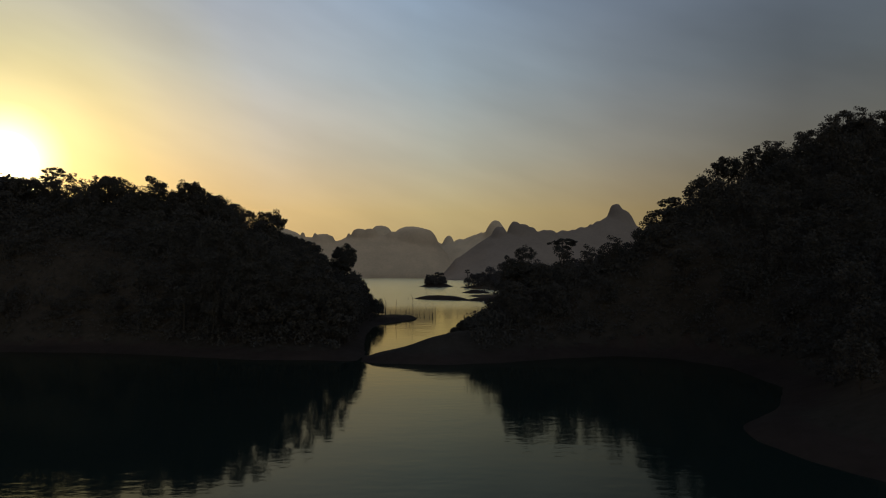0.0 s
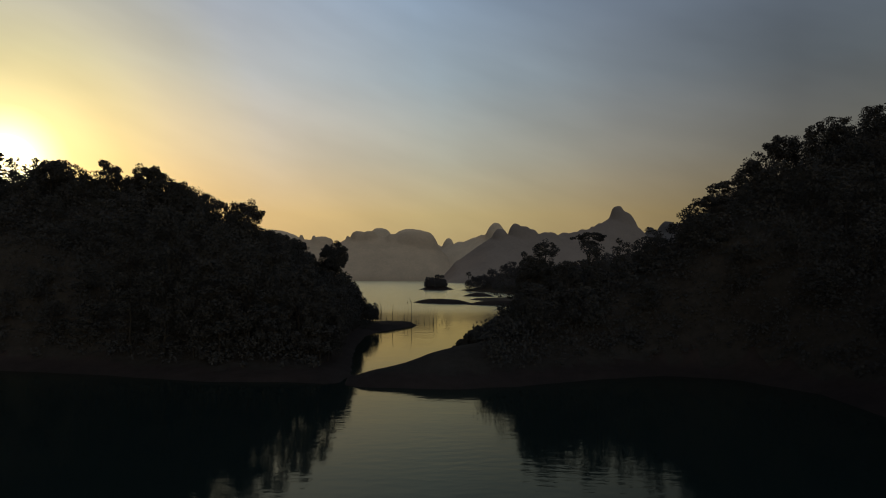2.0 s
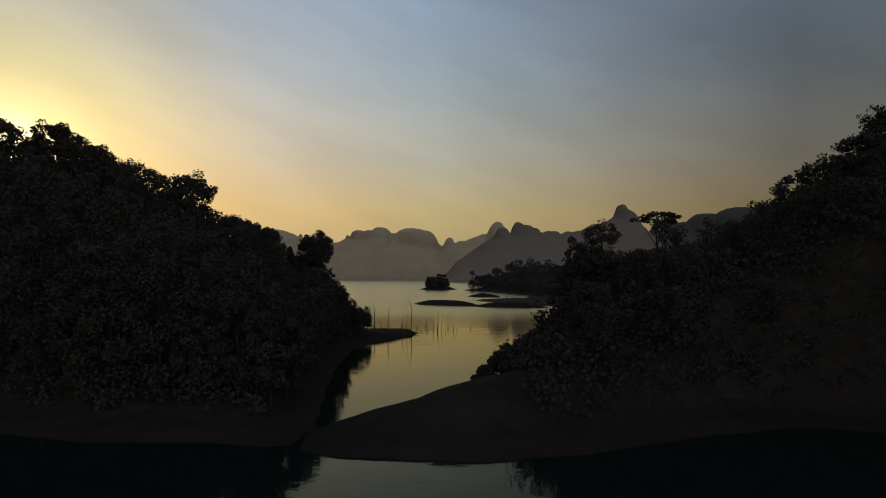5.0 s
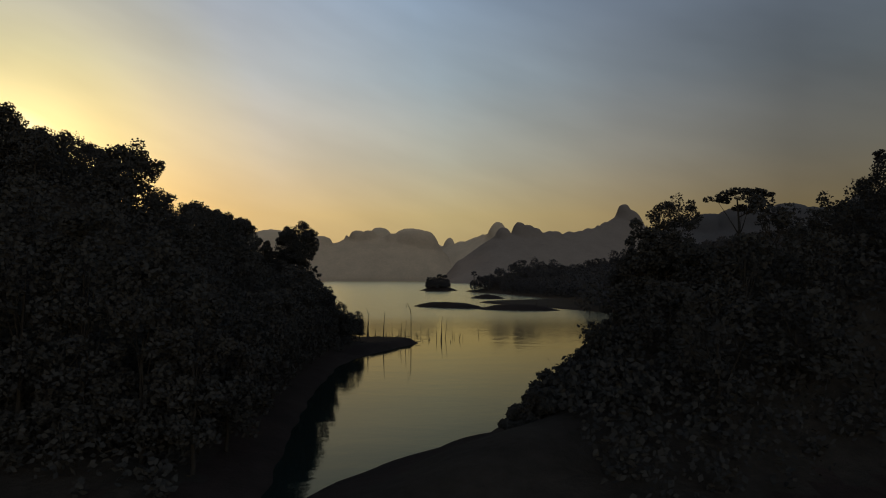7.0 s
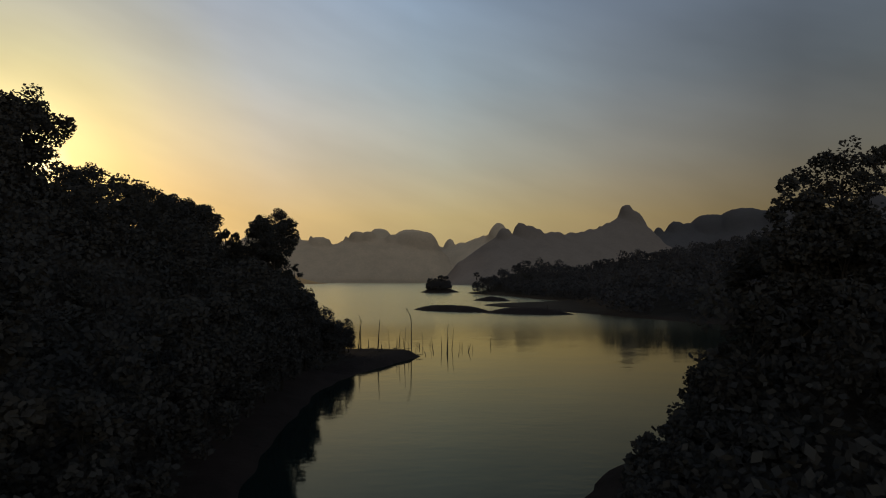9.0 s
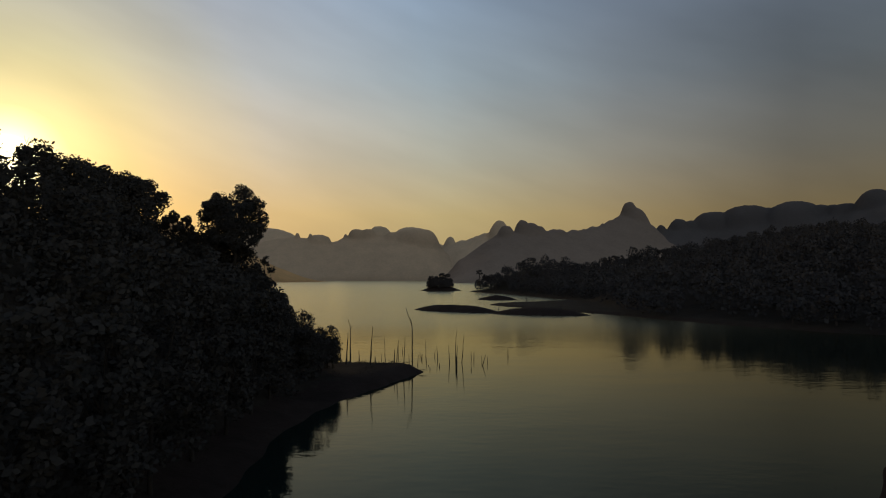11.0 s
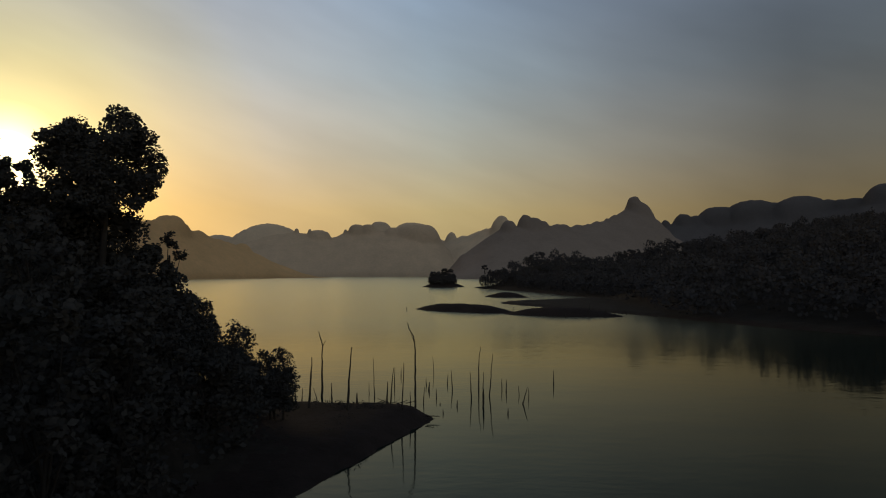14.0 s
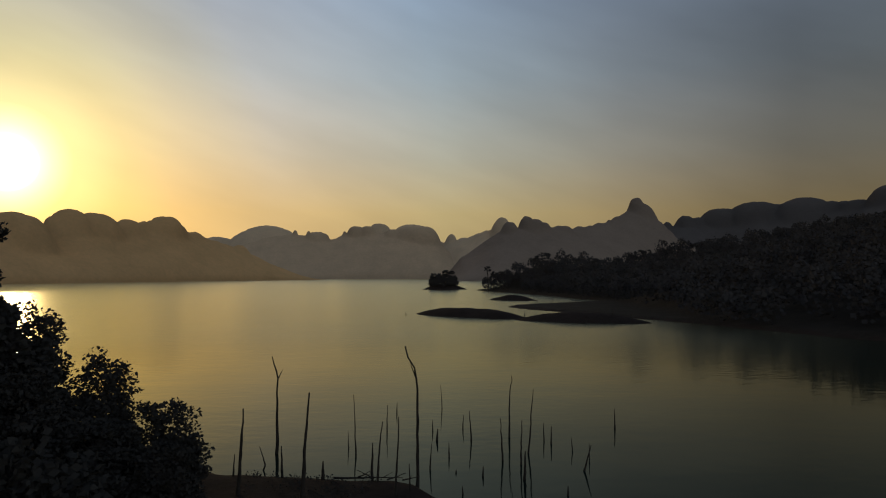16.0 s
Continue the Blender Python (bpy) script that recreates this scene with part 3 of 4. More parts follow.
used = set()
plant(WEST_SHORE, (-114, -5, 112, 226), 4.4, 21, 150, 6.0, used, (-20, 150))
plant(EAST_SHORE, (8, 118, 60, 200), 4.7, 22, 150, 8.0, used, (25, 125))
_v, _f = leaf_quads(np.vstack(FAR_CROWNS), 0.92, rng_leaf)
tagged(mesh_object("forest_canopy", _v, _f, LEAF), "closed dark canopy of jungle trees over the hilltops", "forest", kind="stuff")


def undergrowth(name, shore, box, count, size, seed, inset, tall, label, mat=None):
    """Shrubs and low jungle that hide the slope: uncountable leaves in clumps."""
    rng = np.random.default_rng(seed)
    x0, x1, y0, y1 = box
    x, y = rng.uniform(x0, x1, count), rng.uniform(y0, y1, count)
    d = shore_distance(x, y, shore)
    ok = (d > inset + rng.uniform(0, 2.5, count)) & ~on_spit(x, y) & ~((x < 11) & (x > 0) & (y < 145))
    x, y, d = x[ok], y[ok], d[ok]
    z = ground_height(x, y)
    per = 19
    h = tall * rng.uniform(0.35, 1.0, len(x)) * np.clip((d - inset) / 5 + 0.35, 0.35, 1)
    p = rng.normal(size=(len(x), per, 3))
    p /= np.linalg.norm(p, axis=2)[:, :, None]
    p *= np.stack([h * 0.55, h * 0.55, h * 0.5], axis=-1)[:, None, :] * rng.uniform(0.4, 1, size=(len(x), per, 1))
    c = np.stack([x, y, z + h * 0.5], axis=-1)[:, None, :] + p
    v, f = leaf_quads(c.reshape(-1, 3), size, rng)
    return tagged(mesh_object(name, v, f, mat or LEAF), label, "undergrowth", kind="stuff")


undergrowth("hillside_undergrowth", WEST_SHORE, (-105, 0, 112, 234), 15000, 0.44, 31, 4.2, 4.0, "dense dark jungle undergrowth covering the hill slope")
undergrowth("hillside_undergrowth", EAST_SHORE, (5, 112, 72, 206), 15000, 0.44, 32, 4.0, 3.8, "dense dark jungle undergrowth covering the hill slope")


def far_forest():
    """The wooded point across the water: joined crowns, too small to pick apart."""
    rng = np.random.default_rng(41)
    pts = scatter(rng, (58, 440, 245, 780), 7.6, lambda x, y: (shore_distance(x, y, POINT_SHORE) > 3.5) & ~((x < 74 + (y - 345) * 0.14) & (y < 490) & (y > 300)))
    pts = np.array(pts)
    z = ground_height(pts[:, 0], pts[:, 1])
    cs = []
    for (x, y), g in zip(pts, z):
        r, h = rng.uniform(3.0, 5.4), rng.uniform(6.0, 10.5)
        if rng.random() < 0.07:
            r, h = rng.uniform(3.0, 4.4), rng.uniform(10.5, 13.0)
        n = 220
        p = rng.normal(size=(n, 3))
        p /= np.linalg.norm(p, axis=1)[:, None]
        lump = 1 + 0.25 * np.sin(p[:, 0] * 5 + x) * np.cos(p[:, 1] * 6 + y)
        p[:, 2] = np.abs(p[:, 2]) * np.where(rng.random(n) < 0.75, 1, -1)
        p *= (rng.uniform(0.84, 1, size=(n, 1))) * lump[:, None] * [r, r, h * 0.5]
        cs.append(p + [x, y, g + h * 0.52])
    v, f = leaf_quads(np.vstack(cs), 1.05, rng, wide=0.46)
    tagged(mesh_object("far_forest", v, f, LEAF_FAR_HAZE), "dark forest covering the point across the lake", "forest", kind="stuff")


far_forest()


# ---------------------------------------------------------------- single trees that stand out
def hero(name, label, x, y, top, radius, depth, form, seed, clumps=34, leaves=3200, leaf=0.36, lean=0.05, mat=None, trunk_r=None, group="", puff=1.0):
    """A tree whose crown reaches the given height above the lake."""
    g = float(ground_height(np.array([x]), np.array([y]))[0])
    if label == TALL:
        depth, clumps, leaves = depth * 1.5, clumps + 10, int(leaves * 1.2)
    t = tree(name, label, top - g, radius, min(depth, top - g - 0.6), clumps, leaves, leaf, form, seed, lean, mat, trunk_r, puff)
    return stand(t, x, y, (seed * 47) % 360, 1.0, 0.1, group)


TALL = "tall dark broadleaf tree with a wide rounded crown on the ridge"
SLIM = "slim tree with a sparse upright crown above the canopy"
UMBRELLA = "tall flat-topped tree with a layered umbrella crown above the canopy"
BUSH = "leafy waterside bush on the earth spit"
# west hill
hero("broadleaf_tree", "large broadleaf tree with a dense rounded crown above the channel", -19.3, 202.5, 23.5, 3.6, 9.6, "round", 101, 150, 34000, 0.23, puff=1.05)
hero("broadleaf_tree", "small broadleaf tree with a thin trunk beside a large one", -26.0, 203, 20.6, 1.9, 4.0, "round", 102, 26, 2600, 0.28)
hero("broadleaf_tree", TALL, -30.5, 203, 24.8, 3.8, 6.2, "round", 103, 60, 10000, 0.30, puff=1.15)
hero("broadleaf_tree", TALL, -36.4, 202, 27.2, 4.0, 6.4, "round", 104, 60, 10000, 0.30, puff=1.15)
hero("broadleaf_tree", TALL, -34.0, 205, 26.2, 3.0, 5.5, "round", 117, 50, 7000, 0.30, puff=1.1)
hero("broadleaf_tree", TALL, -43.0, 199, 23.0, 4.0, 6.0, "round", 105, 36, 4200, 0.32)
hero("slim_tree", SLIM, -16.9, 208.4, 15.6, 1.3, 4.4, "round", 106, 30, 1500, 0.2)
hero("broadleaf_tree", TALL, -33, 162, 29.8, 3.9, 5.8, "round", 107, 46, 7000, 0.34, puff=1.15)
hero("slim_tree", SLIM, -37.5, 151, 27.2, 1.7, 3.2, "round", 108, 18, 1100, 0.30)
hero("slim_tree", SLIM, -55, 153, 35.2, 1.4, 6.0, "column", 109, 22, 1800, 0.34)
hero("slim_tree", SLIM, -58.5, 152, 32.8, 1.6, 3.2, "round", 110, 18, 1100, 0.34)
hero("broadleaf_tree", TALL, -49.0, 154, 35.3, 3.4, 5.0, "round", 111, 60, 6000, 0.34)
hero("slim_tree", SLIM, -41.5, 153, 28.2, 1.5, 3.5, "round", 112, 18, 1100, 0.34)
hero("umbrella_tree", UMBRELLA, -79.5, 157, 38.2, 2.9, 3.2, "umbrella", 113, 22, 1300, 0.36, trunk_r=0.16)
hero("broadleaf_tree", TALL, -65.8, 152, 36.4, 3.6, 5.0, "round", 114, 60, 6000, 0.34)
hero("broadleaf_tree", TALL, -86, 156, 36.4, 3.8, 5.0, "round", 115, 60, 6000, 0.34)
hero("broadleaf_tree", TALL, -93, 158, 35.8, 3.6, 5.0, "round", 116, 60, 6000, 0.34)
for k, (x, y, top, r) in enumerate([(-20.0, 205.0, 15.2, 2.3), (-22.6, 203.4, 17.0, 2.6), (-19.0, 207.2, 13.4, 2.1), (-25.6, 205.0, 17.2, 2.5), (-29.0, 204.6, 18.0, 2.6), (-24.0, 208.5, 14.0, 2.4),
                                    (-21.4, 204.2, 17.6, 2.4), (-18.8, 204.4, 16.6, 2.1), (-18.2, 206.4, 14.8, 1.9), (-16.9, 206.9, 12.8, 1.8), (-15.5, 207.2, 11.2, 1.6), (-14.2, 207.6, 9.2, 1.5),
                                    (-27.0, 204.0, 17.0, 2.3), (-31.5, 204.0, 18.5, 2.6), (-34.5, 203.5, 20.0, 2.6), (-38.5, 203.0, 21.0, 2.8), (-22.8, 206.0, 15.6, 2.4), (-23.2, 203.8, 18.6, 2.3), (-21.4, 203.4, 17.6, 2.2), (-25.6, 203.4, 18.4, 2.3),
                                    (-52.0, 154.0, 32.4, 2.6), (-57.5, 153.0, 31.8, 2.6), (-61.5, 152.0, 31.2, 2.6), (-46.0, 154.0, 33.0, 2.6), (-43.4, 154.5, 32.0, 2.6), (-40.6, 155.2, 29.2, 2.6), (-49.0, 180.0, 34.4, 3.2), (-45.5, 181.0, 33.0, 3.0), (-52.5, 179.0, 35.4, 3.0), (-26.0, 190.0, 22.4, 2.8), (-29.5, 189.0, 23.4, 2.8), (-33.0, 187.0, 25.0, 2.8), (-37.5, 185.0, 27.0, 2.8)]):
    hero("hillside_tree", "dense leafy tree filling the slope below taller crowns", x, y, top, r, 20.0, "bush", 280 + k, int(3.6 * top), int(260 * top), 0.30, trunk_r=0.12, group="hillside trees")


def bare_tree(x, y, top, spread, seed):
    """A leafless tree: a trunk that forks again and again into fine twigs."""
    rng = np.random.default_rng(seed)
    g = float(ground_height(np.array([x]), np.array([y]))[0])
    pieces = []

    def grow(a, way, length, r, level):
        mid = a + way * length * 0.5 + rng.normal(0, 0.05 * length, 3)
        b = a + way * length + rng.normal(0, 0.07 * length, 3)
        pieces.append(tube([a, mid, b], [r, r * 0.8, r * 0.6], 5))
        if level < 4:
            for _ in range(3 if level else 4):
                turn = way + rng.normal(0, 0.55, 3) * [1, 1, 0.5]
                grow(b, turn / np.linalg.norm(turn), length * rng.uniform(0.5, 0.75), r * 0.55, level + 1)

    grow(np.array([0.0, 0.0, -0.3]), np.array([0.0, 0.0, 1.0]), top - g - spread, 0.16, 0)
    v, f = joined(pieces)
    root = new("bare_tree")
    mesh_object("trunk", v, f, BARK, root)
    root.location = (x, y, g)
    return tagged(root, "small leafless tree with fine bare twigs above the canopy", "tree")


bare_tree(-29.2, 176.0, 22.0, 3.6, 402)
# east hill
hero("broadleaf_tree", "airy broadleaf tree with a lacy round crown on the bank top", 23.2, 136, 20.0, 2.2, 4.0, "round", 121, 70, 3400, 0.2, trunk_r=0.13)
hero("umbrella_tree", UMBRELLA, 32.8, 144, 21.8, 3.1, 2.5, "umbrella", 122, 26, 2200, 0.30, trunk_r=0.16)
hero("umbrella_tree", UMBRELLA, 65.4, 167, 30.8, 3.0, 3.2, "umbrella", 123, 24, 2000, 0.32, trunk_r=0.18)
hero("broadleaf_tree", "open spreading tree with gaps between its boughs", 50.2, 128, 29.2, 3.2, 4.4, "umbrella", 124, 34, 3200, 0.32, trunk_r=0.2)
hero("broadleaf_tree", TALL, 62.4, 141, 35.4, 2.2, 4.5, "round", 125, 26, 2200, 0.36)
hero("broadleaf_tree", TALL, 68.2, 142.4, 39.8, 3.0, 4.2, "round", 126, 60, 4200, 0.32)
hero("broadleaf_tree", TALL, 73.4, 139, 41.4, 3.2, 5.0, "round", 127, 34, 2800, 0.38)
hero("broadleaf_tree", TALL, 93, 136, 46.2, 3.2, 5.0, "round", 128, 60, 5000, 0.34)
for k, (x, y, top, r) in enumerate([(19.7, 134.5, 18.1, 1.8), (21.4, 133.6, 17.0, 2.0), (23.6, 134.2, 16.4, 2.1), (20.4, 139.0, 15.4, 2.1), (26.4, 134.6, 15.4, 2.2)]):
    hero("bank_tree", "dense bank tree with leaves down to the ground", x, y, top, r, 20.0, "bush", 129 + k, 56, 6000, 0.28, trunk_r=0.12, group="bank trees")
# waterside bushes
for k, (x, y, top, r) in enumerate([(-9.2, 208.6, 7.4, 1.7), (-10.4, 209.2, 6.4, 1.3), (-12.2, 209.6, 8.9, 1.5), (-15.6, 209.6, 10.8, 1.9), (-17.6, 206.5, 12.2, 2.2), (-14.0, 206.0, 8.6, 1.9), (-11.4, 206.4, 6.4, 1.5), (-17.5, 213.0, 9.0, 2.0), (-13.6, 212.6, 7.2, 1.6), (-20.5, 210.0, 12.0, 2.2), (-9.5, 208.2, 5.2, 1.5), (-8.6, 208.4, 5.4, 1.2), (-11.0, 208.0, 6.0, 1.5), (-13.0, 208.6, 6.8, 1.6), (-15.2, 208.2, 8.4, 1.7)]):
    hero("waterside_bush", BUSH, x, y, top, r, 20.0, "bush", 140 + k, 46 if k < 3 else 60, 2500 if k < 3 else 5000, 0.19, trunk_r=0.09, group="waterside bushes")
for k, (x, y, top, r) in enumerate([(10.3, 128.6, 5.0, 1.1), (10.8, 126.6, 4.0, 1.1), (12.6, 127.4, 5.0, 1.2), (12.2, 129.5, 5.7, 1.1), (16.2, 133.5, 7.6, 1.4), (19.2, 136.5, 9.3, 1.6), (20.5, 146.0, 8.0, 2.0), (25.0, 151.0, 7.5, 2.0), (31.0, 158.5, 7.0, 2.1), (39.0, 167.0, 7.0, 2.2), (8.8, 126.3, 2.9, 0.8), (20.0, 124.0, 8.0, 2.2), (15.0, 124.5, 5.0, 1.6), (15.6, 129.0, 7.0, 1.6), (8.3, 127.0, 4.0, 0.9), (7.6, 126.4, 2.7, 0.7), (13.3, 133.0, 6.3, 1.3), (14.6, 134.6, 7.2, 1.4), (16.6, 137.0, 8.4, 1.5), (12.2, 130.6, 5.8, 1.3), (14.8, 131.6, 6.6, 1.5), (18.6, 138.6, 9.4, 1.6), (9.5, 127.6, 4.9, 1.1), (10.4, 129.5, 5.3, 1.2), (11.3, 131.8, 5.8, 1.3)]):
    hero("waterside_bush", "leafy bush overhanging the wooded lake bank", x, y, top, r, 20.0, "bush", 160 + k, 34, 3000, 0.26, trunk_r=0.09, group="bank bushes")
for k, (x, y, top, r) in enumerate([(-11.9, 128, 9.5, 2.4), (-12.1, 134, 11, 2.5), (-12.7, 141, 12.5, 2.5), (-12.7, 148, 13, 2.6), (-12.9, 155, 14, 2.6), (-13.1, 162, 15, 2.6),
                                    (-13.1, 169, 14.5, 2.6), (-12.9, 176, 13.5, 2.5), (-12.7, 183, 12, 2.4), (-12.3, 189, 10.5, 2.2), (-13.4, 195, 11.5, 2.4), (-16.8, 200, 13, 2.2), (-11.9, 200, 7.5, 1.9),
                                    (-12.4, 122, 13.6, 2.3), (-15.2, 121.6, 16.2, 2.6), (-18.6, 121.2, 18.4, 2.8), (-22.2, 121, 20.4, 3), (-26.2, 121, 22.4, 3.2),
                                    (-30.2, 122.4, 24, 3.2), (-35, 124, 25.4, 3.4), (-41, 127, 27, 3.4), (-16.5, 131, 14.5, 2.6)]):
    hero("bank_tree", "dense tree leaning over the wooded channel bank", x, y, top, r, 20.0, "bush", 180 + k, int(4.2 * top), int(330 * top), 0.34, trunk_r=0.14, group="channel bank trees")


# ---------------------------------------------------------------- drowned dead trees
def dead_tree(x, y, height, r, lean=(0.0, 0.0), bends=(), twig=None, seed=0):
    """A bare weathered stem standing in the shallows or on the spit. bends: share of the height and sideways shift."""
    rng = np.random.default_rng(900 + seed)
    g = float(ground_height(np.array([x]), np.array([y]))[0])
    foot = min(g, 0.0) - 0.4 if g < 0 else g - 0.3
    base = 0.0 if g < 0 else g
    n = 14
    s = np.linspace(0, 1, n)
    wob = np.cumsum(rng.normal(0, 0.005, size=(n, 2)), axis=0) * height ** 0.8
    px = np.interp(s, [0] + [b[0] for b in bends], [0] + [b[1] for b in bends]) if bends else lean[0] * s
    line = np.column_stack([px + wob[:, 0] - wob[0, 0], lean[1] * s + wob[:, 1] - wob[0, 1], base + s * height])
    line = np.vstack([[line[0, 0], line[0, 1], foot], line])
    rad = np.concatenate([[r * 1.2], r * (1.1 - 0.75 * s) * rng.uniform(0.85, 1.12, n)])
    pieces = [tube(line, rad, 7)]
    if twig:
        at, dx, dz = twig
        k = 1 + int(at * (n - 1))
        a = line[k]
        u = np.linspace(0, 1, 4)[:, None]
        pieces.append(tube(a + u * [dx, 0.05, dz] + [0, 0, 0], r * 0.45 * (1 - 0.7 * u[:, 0]), 5))
    v, f = joined(pieces)
    ob = mesh_object("dead_tree", v, f, DEADWOOD, smooth=True)
    ob.location = (x, y, 0)
    label = "bare dark dead tree stem standing in the shallow lake water" if g < 0 else "bare dark dead tree stem standing on the earth spit"
    return tagged(ob, label, "dead tree", "drowned dead trees")


STEMS = [(-2.8, 225, 3.8, 0.05), (-1, 231.5, 1.9, 0.05), (-0.4, 238, 0.9, 0.05), (-3.4, 226.5, 1.1, 0.04), (-1.28, 216.5, 2.0, 0.08), (0.0, 213.2, 3.7, 0.06),
         (0.7, 214, 1.3, 0.05), (1.15, 217.8, 5.1, 0.06), (1.9, 221.3, 1.5, 0.05), (2.4, 231.3, 0.8, 0.05), (2.6, 228.4, 0.8, 0.09),
         (3.5, 240, 2.0, 0.04), (3.2, 224, 0.9, 0.05), (4.7, 232, 1.0, 0.05), (5, 228.3, 2.0, 0.06), (3.4, 220.4, 0.2, 0.05), (4.9, 219.7, 0.55, 0.06),
         (6.5, 223, 2.6, 0.06), (7.5, 222, 2.7, 0.06), (7.2, 219, 1.6, 0.09), (10.1, 228, 1.2, 0.05), (10.4, 227, 1.2, 0.06), (11.4, 225, 0.9, 0.04),
         (16.2, 231.5, 1.45, 0.06), (9, 216, 0.5, 0.06), (3.5, 216.5, 0.4, 0.05), (12, 223, 1.0, 0.04), (-8.5, 216.5, 1.1, 0.05), (-5.95, 216.4, 1.6, 0.07), (-3.85, 216.4, 0.9, 0.10)]
for k, (x, y, h, r) in enumerate(STEMS):
    dead_tree(x, y, h, r, ((k * 37 % 11 - 5) * 0.012 * h, 0.0), seed=k)
dead_tree(-0.95, 215.4, 3.0, 0.06, (0.25, 0), seed=40)
dead_tree(1.1, 217.6, 7.7, 0.10, bends=((0.7, 0.02), (0.84, -0.12), (0.93, -0.55), (1.0, -0.68)), twig=(0.84, -0.35, 0.9), seed=41)
dead_tree(7.8, 229, 4.4, 0.07, bends=((0.82, 0.02), (0.9, 0.14), (0.96, 0.16), (1.0, 0.06)), seed=42)
dead_tree(8.4, 224.6, 4.1, 0.06, bends=((0.5, 0.18), (1.0, 0.42)), seed=43)
dead_tree(11.0, 220.4, 1.5, 0.06, (0.46, 0.1), seed=44)
dead_tree(-7.4, 213.0, 4.0, 0.10, (0.30, 0), seed=45)
dead_tree(-8.0, 221.5, 1.4, 0.05, bends=((0.2, 0.12), (0.6, -0.02), (1.0, -0.22)), seed=47)
dead_tree(-7.95, 225.3, 6.3, 0.10, bends=((0.6, 0.0), (0.8, 0.1), (0.92, -0.15), (1.0, -0.28)), twig=(0.8, 0.3, 0.6), seed=48)
dead_tree(-4.25, 212.0, 4.9, 0.10, (0.26, 0), seed=50)
# stems round the far mounds
for k, (x, y, h) in enumerate([(-0.4, 380, 1.0), (55, 439, 3.2), (51, 448, 1.6), (58, 455, 2.2), (62, 458, 1.8), (33, 372, 1.5), (43, 342, 1.3), (50.5, 346, 1.8), (54.5, 344, 1.3), (63, 352, 0.9), (68, 340, 1.1), (45, 490, 2.0)]):
    dead_tree(x, y, h, 0.12, ((k % 3 - 1) * 0.15, 0), seed=60 + k)


def driftwood(x, y, length, r, turn, tilt, seed):
    rng = np.random.default_rng(seed)
    n = 8
    s = np.linspace(0, 1, n)
    line = np.column_stack([s * length, np.cumsum(rng.normal(0, 0.03, n)) * length, 0.05 + r * 0.5 + tilt * s * length + np.cumsum(rng.normal(0, 0.01, n))])
    pieces = [tube(line, r * (1.1 - 0.8 * s), 7)]
    for k in (3, 5):
        u = np.linspace(0, 1, 4)[:, None]
        pieces.append(tube(line[k] + u * np.array([0.25, rng.choice([-0.3, 0.3]), 0.22]) * length * 0.6, r * 0.4 * (1 - 0.7 * u[:, 0]), 5))
    v, f = joined(pieces)
    ob = mesh_object("driftwood_branch", v, f, DEADWOOD, smooth=True)
    ob.matrix_basis = pose(x, y, float(ground_height(np.array([x]), np.array([y]))[0]), 0, 0, turn)
    return tagged(ob, "dark forked driftwood branch lying on the earth spit", "driftwood", "driftwood")


for k, d in enumerate([(-3.3, 216.6, 3.6, 0.06, 2, 0.01), (-1.2, 216.0, 1.2, 0.04, 150, 0.25), (-2.1, 216.3, 0.8, 0.04, 30, 0.35), (-0.5, 216.2, 1.0, 0.04, 15, 0.25), (0.3, 215.4, 0.9, 0.04, 8, 0.15), (2.0, 213.7, 1.1, 0.05, -8, -0.02), (1.9, 213.2, 0.9, 0.035, -28, 0.02)]):
    driftwood(*d, 300 + k)

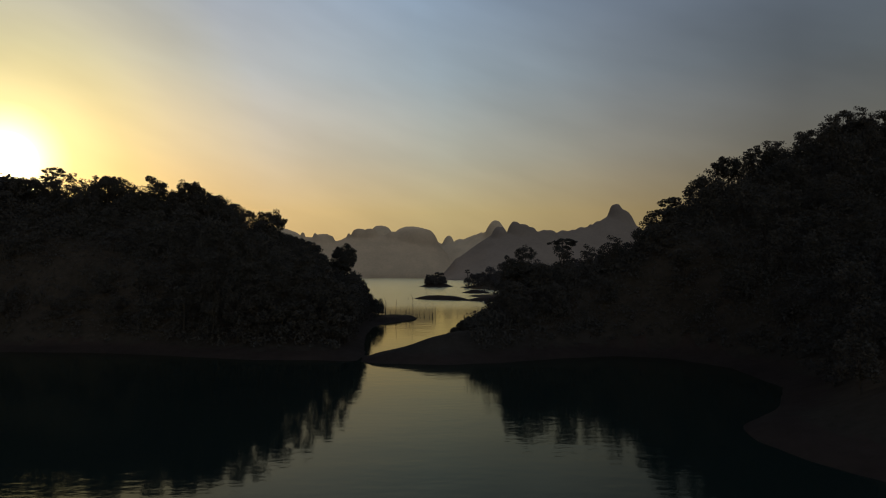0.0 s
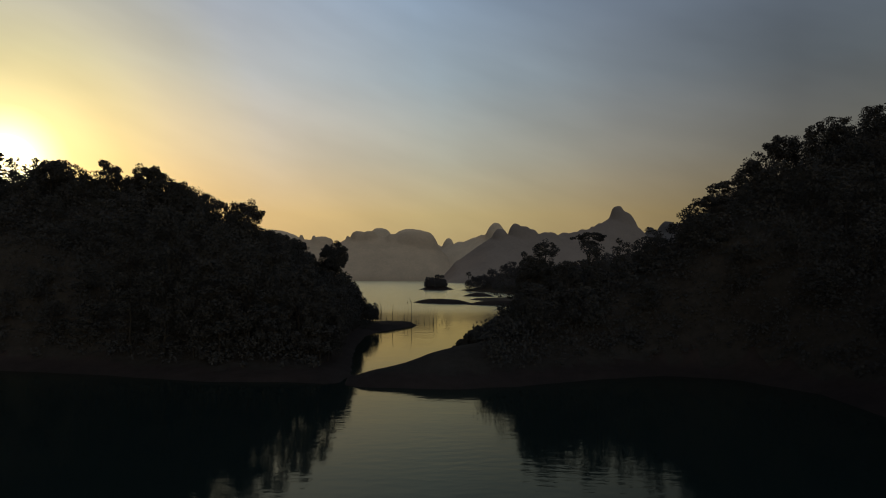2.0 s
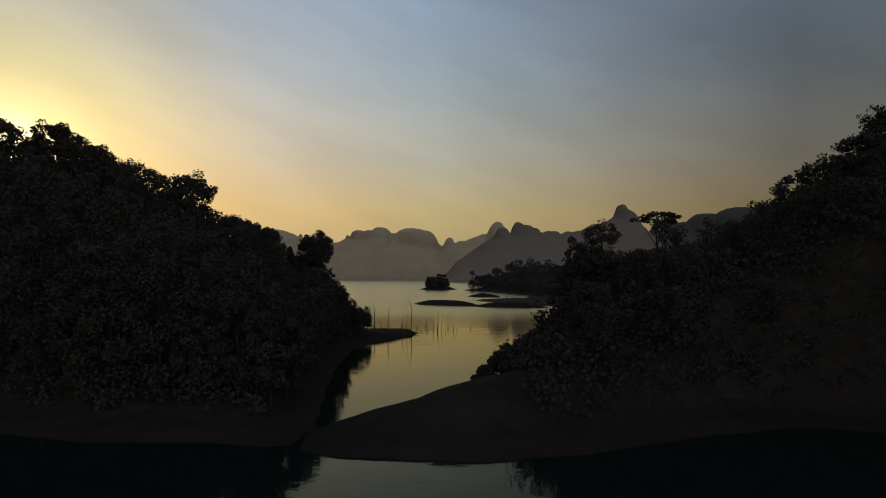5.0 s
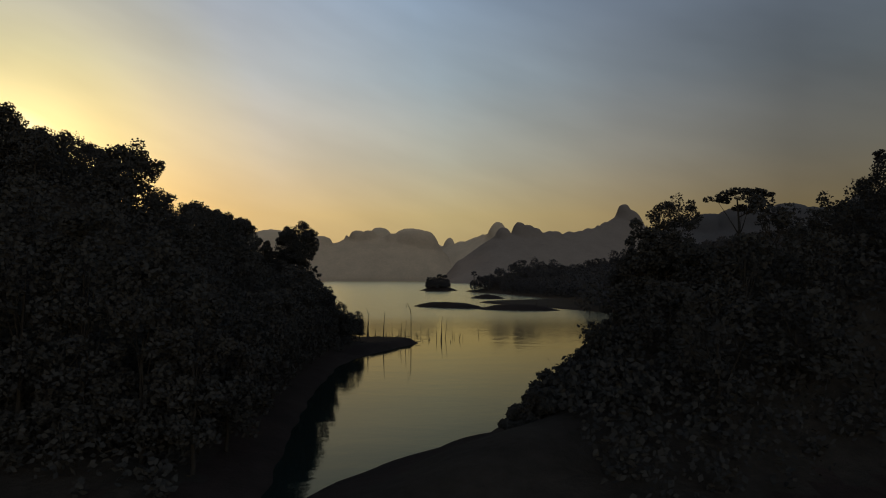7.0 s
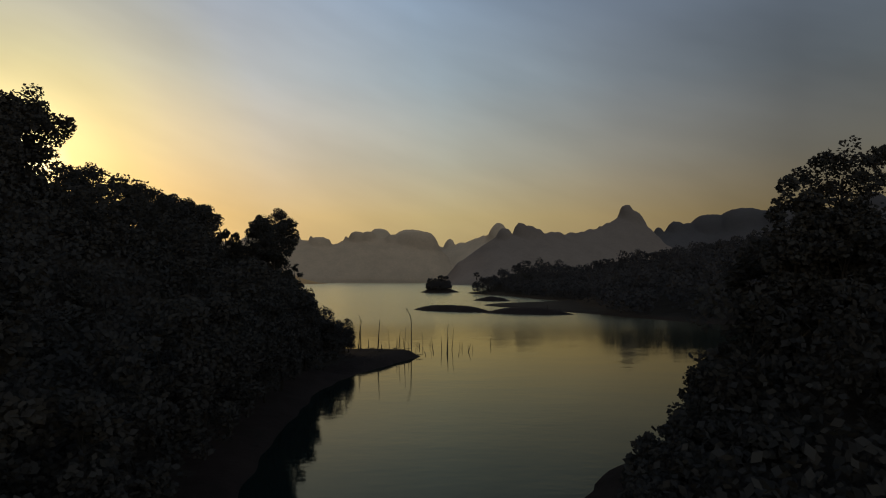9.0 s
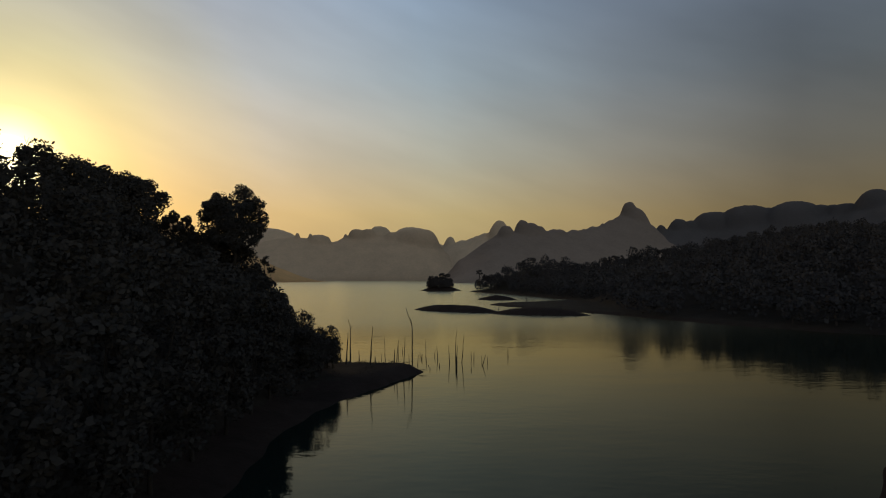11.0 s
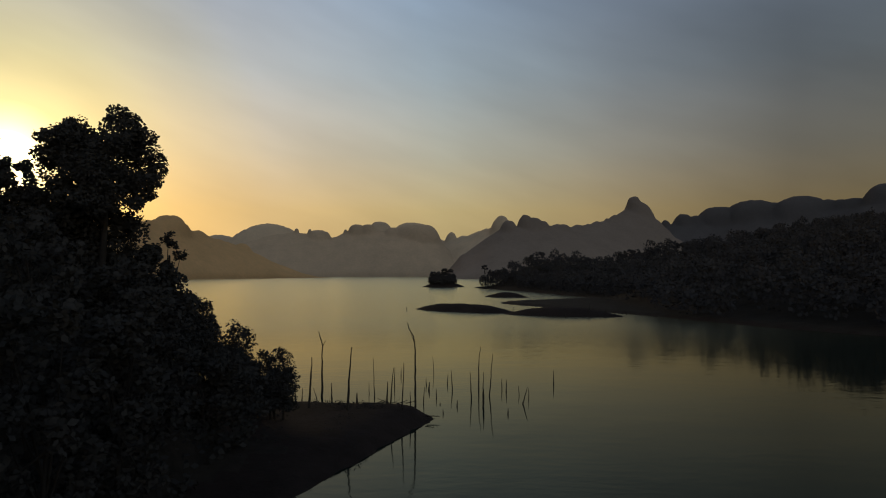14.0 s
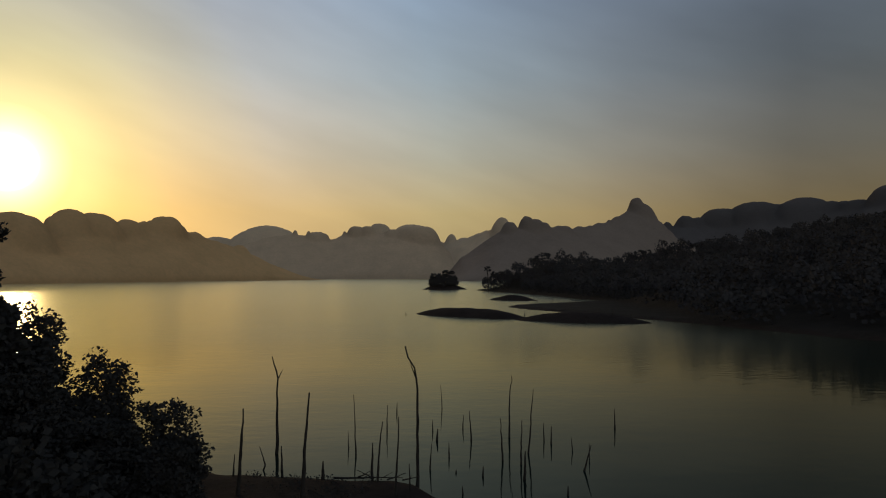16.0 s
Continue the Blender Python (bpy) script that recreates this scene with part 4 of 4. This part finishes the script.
# ---------------------------------------------------------------- the small island and the far point
ISLE = "small dark tree on the rocky lake island"
for k, (x, y, top, r, form) in enumerate([(30.5, 741, 16.3, 3.4, "umbrella"), (35.0, 742, 15.8, 2.6, "umbrella"), (20.5, 742, 13.6, 4.0, "bush"), (26, 742, 13.4, 4.6, "bush"), (32, 744, 12.8, 4.8, "bush"),
                                          (37, 743, 11.4, 3.4, "bush"), (22, 746, 10.5, 4.0, "bush"), (18.5, 743, 9.0, 2.8, "bush"), (29, 737, 9.6, 4.8, "bush"), (35, 738, 8.6, 3.8, "bush"), (23, 739, 9.0, 4.2, "bush"), (38, 741, 7.8, 3.0, "bush"), (19, 740, 7.4, 3.0, "bush")]):
    hero("island_tree", ISLE, x, y, top, r, 20.0 if form == "bush" else 4.0, form, 220 + k, 48, 1800, 0.8, mat=LEAF_FAR_HAZE, group="island trees")
POINTER = "tall dark tree rising above the forest of the point"
for k, (x, y, top, r, form) in enumerate([(58.5, 683, 18.6, 3.0, "umbrella"), (102, 678, 28.6, 2.6, "umbrella"), (93, 676, 26.0, 2.2, "column"), (126, 640, 24.5, 4.5, "round"), (146, 605, 28.0, 3.5, "umbrella"), (178, 595, 34.0, 5.0, "round"),
                                          (192, 590, 32.0, 4.5, "round"), (230, 590, 42.5, 5.5, "round"), (245, 570, 43.0, 6.0, "round"), (215, 560, 40.0, 5.0, "round"), (62, 676, 15.5, 2.6, "round"), (67, 672, 15.0, 2.6, "round"), (160, 600, 29, 4.0, "round")]):
    hero("point_tree", POINTER, x, y, top, r, 7.0 if form == "round" else 4.0, form, 240 + k, 24, 600, 0.9, mat=LEAF_FAR_HAZE, group="point trees")


def spit_tufts():
    """Low dry grass and twigs on the earth spit, uncountable."""
    rng = np.random.default_rng(77)
    x, y = rng.uniform(-16, 2, 900), rng.uniform(198, 219, 900)
    z = ground_height(x, y)
    ok = (z > 0.55) & (lattice(x, y, 2.2, 5) > 0.1)
    x, y, z = x[ok], y[ok], z[ok]
    c = np.stack([x, y, z], axis=-1)[:, None, :] + np.abs(rng.normal(size=(len(x), 9, 3))) * [0.16, 0.16, 0.13] * rng.choice([-1, 1], size=(len(x), 9, 3)) * [1, 1, 0] + np.abs(rng.normal(size=(len(x), 9, 3))) * [0, 0, 0.11]
    v, f = leaf_quads(c.reshape(-1, 3), 0.12, rng)
    tagged(mesh_object("spit_grass", v, f, LEAF), "sparse low grass tufts on the earth spit", "grass", kind="stuff")


spit_tufts()
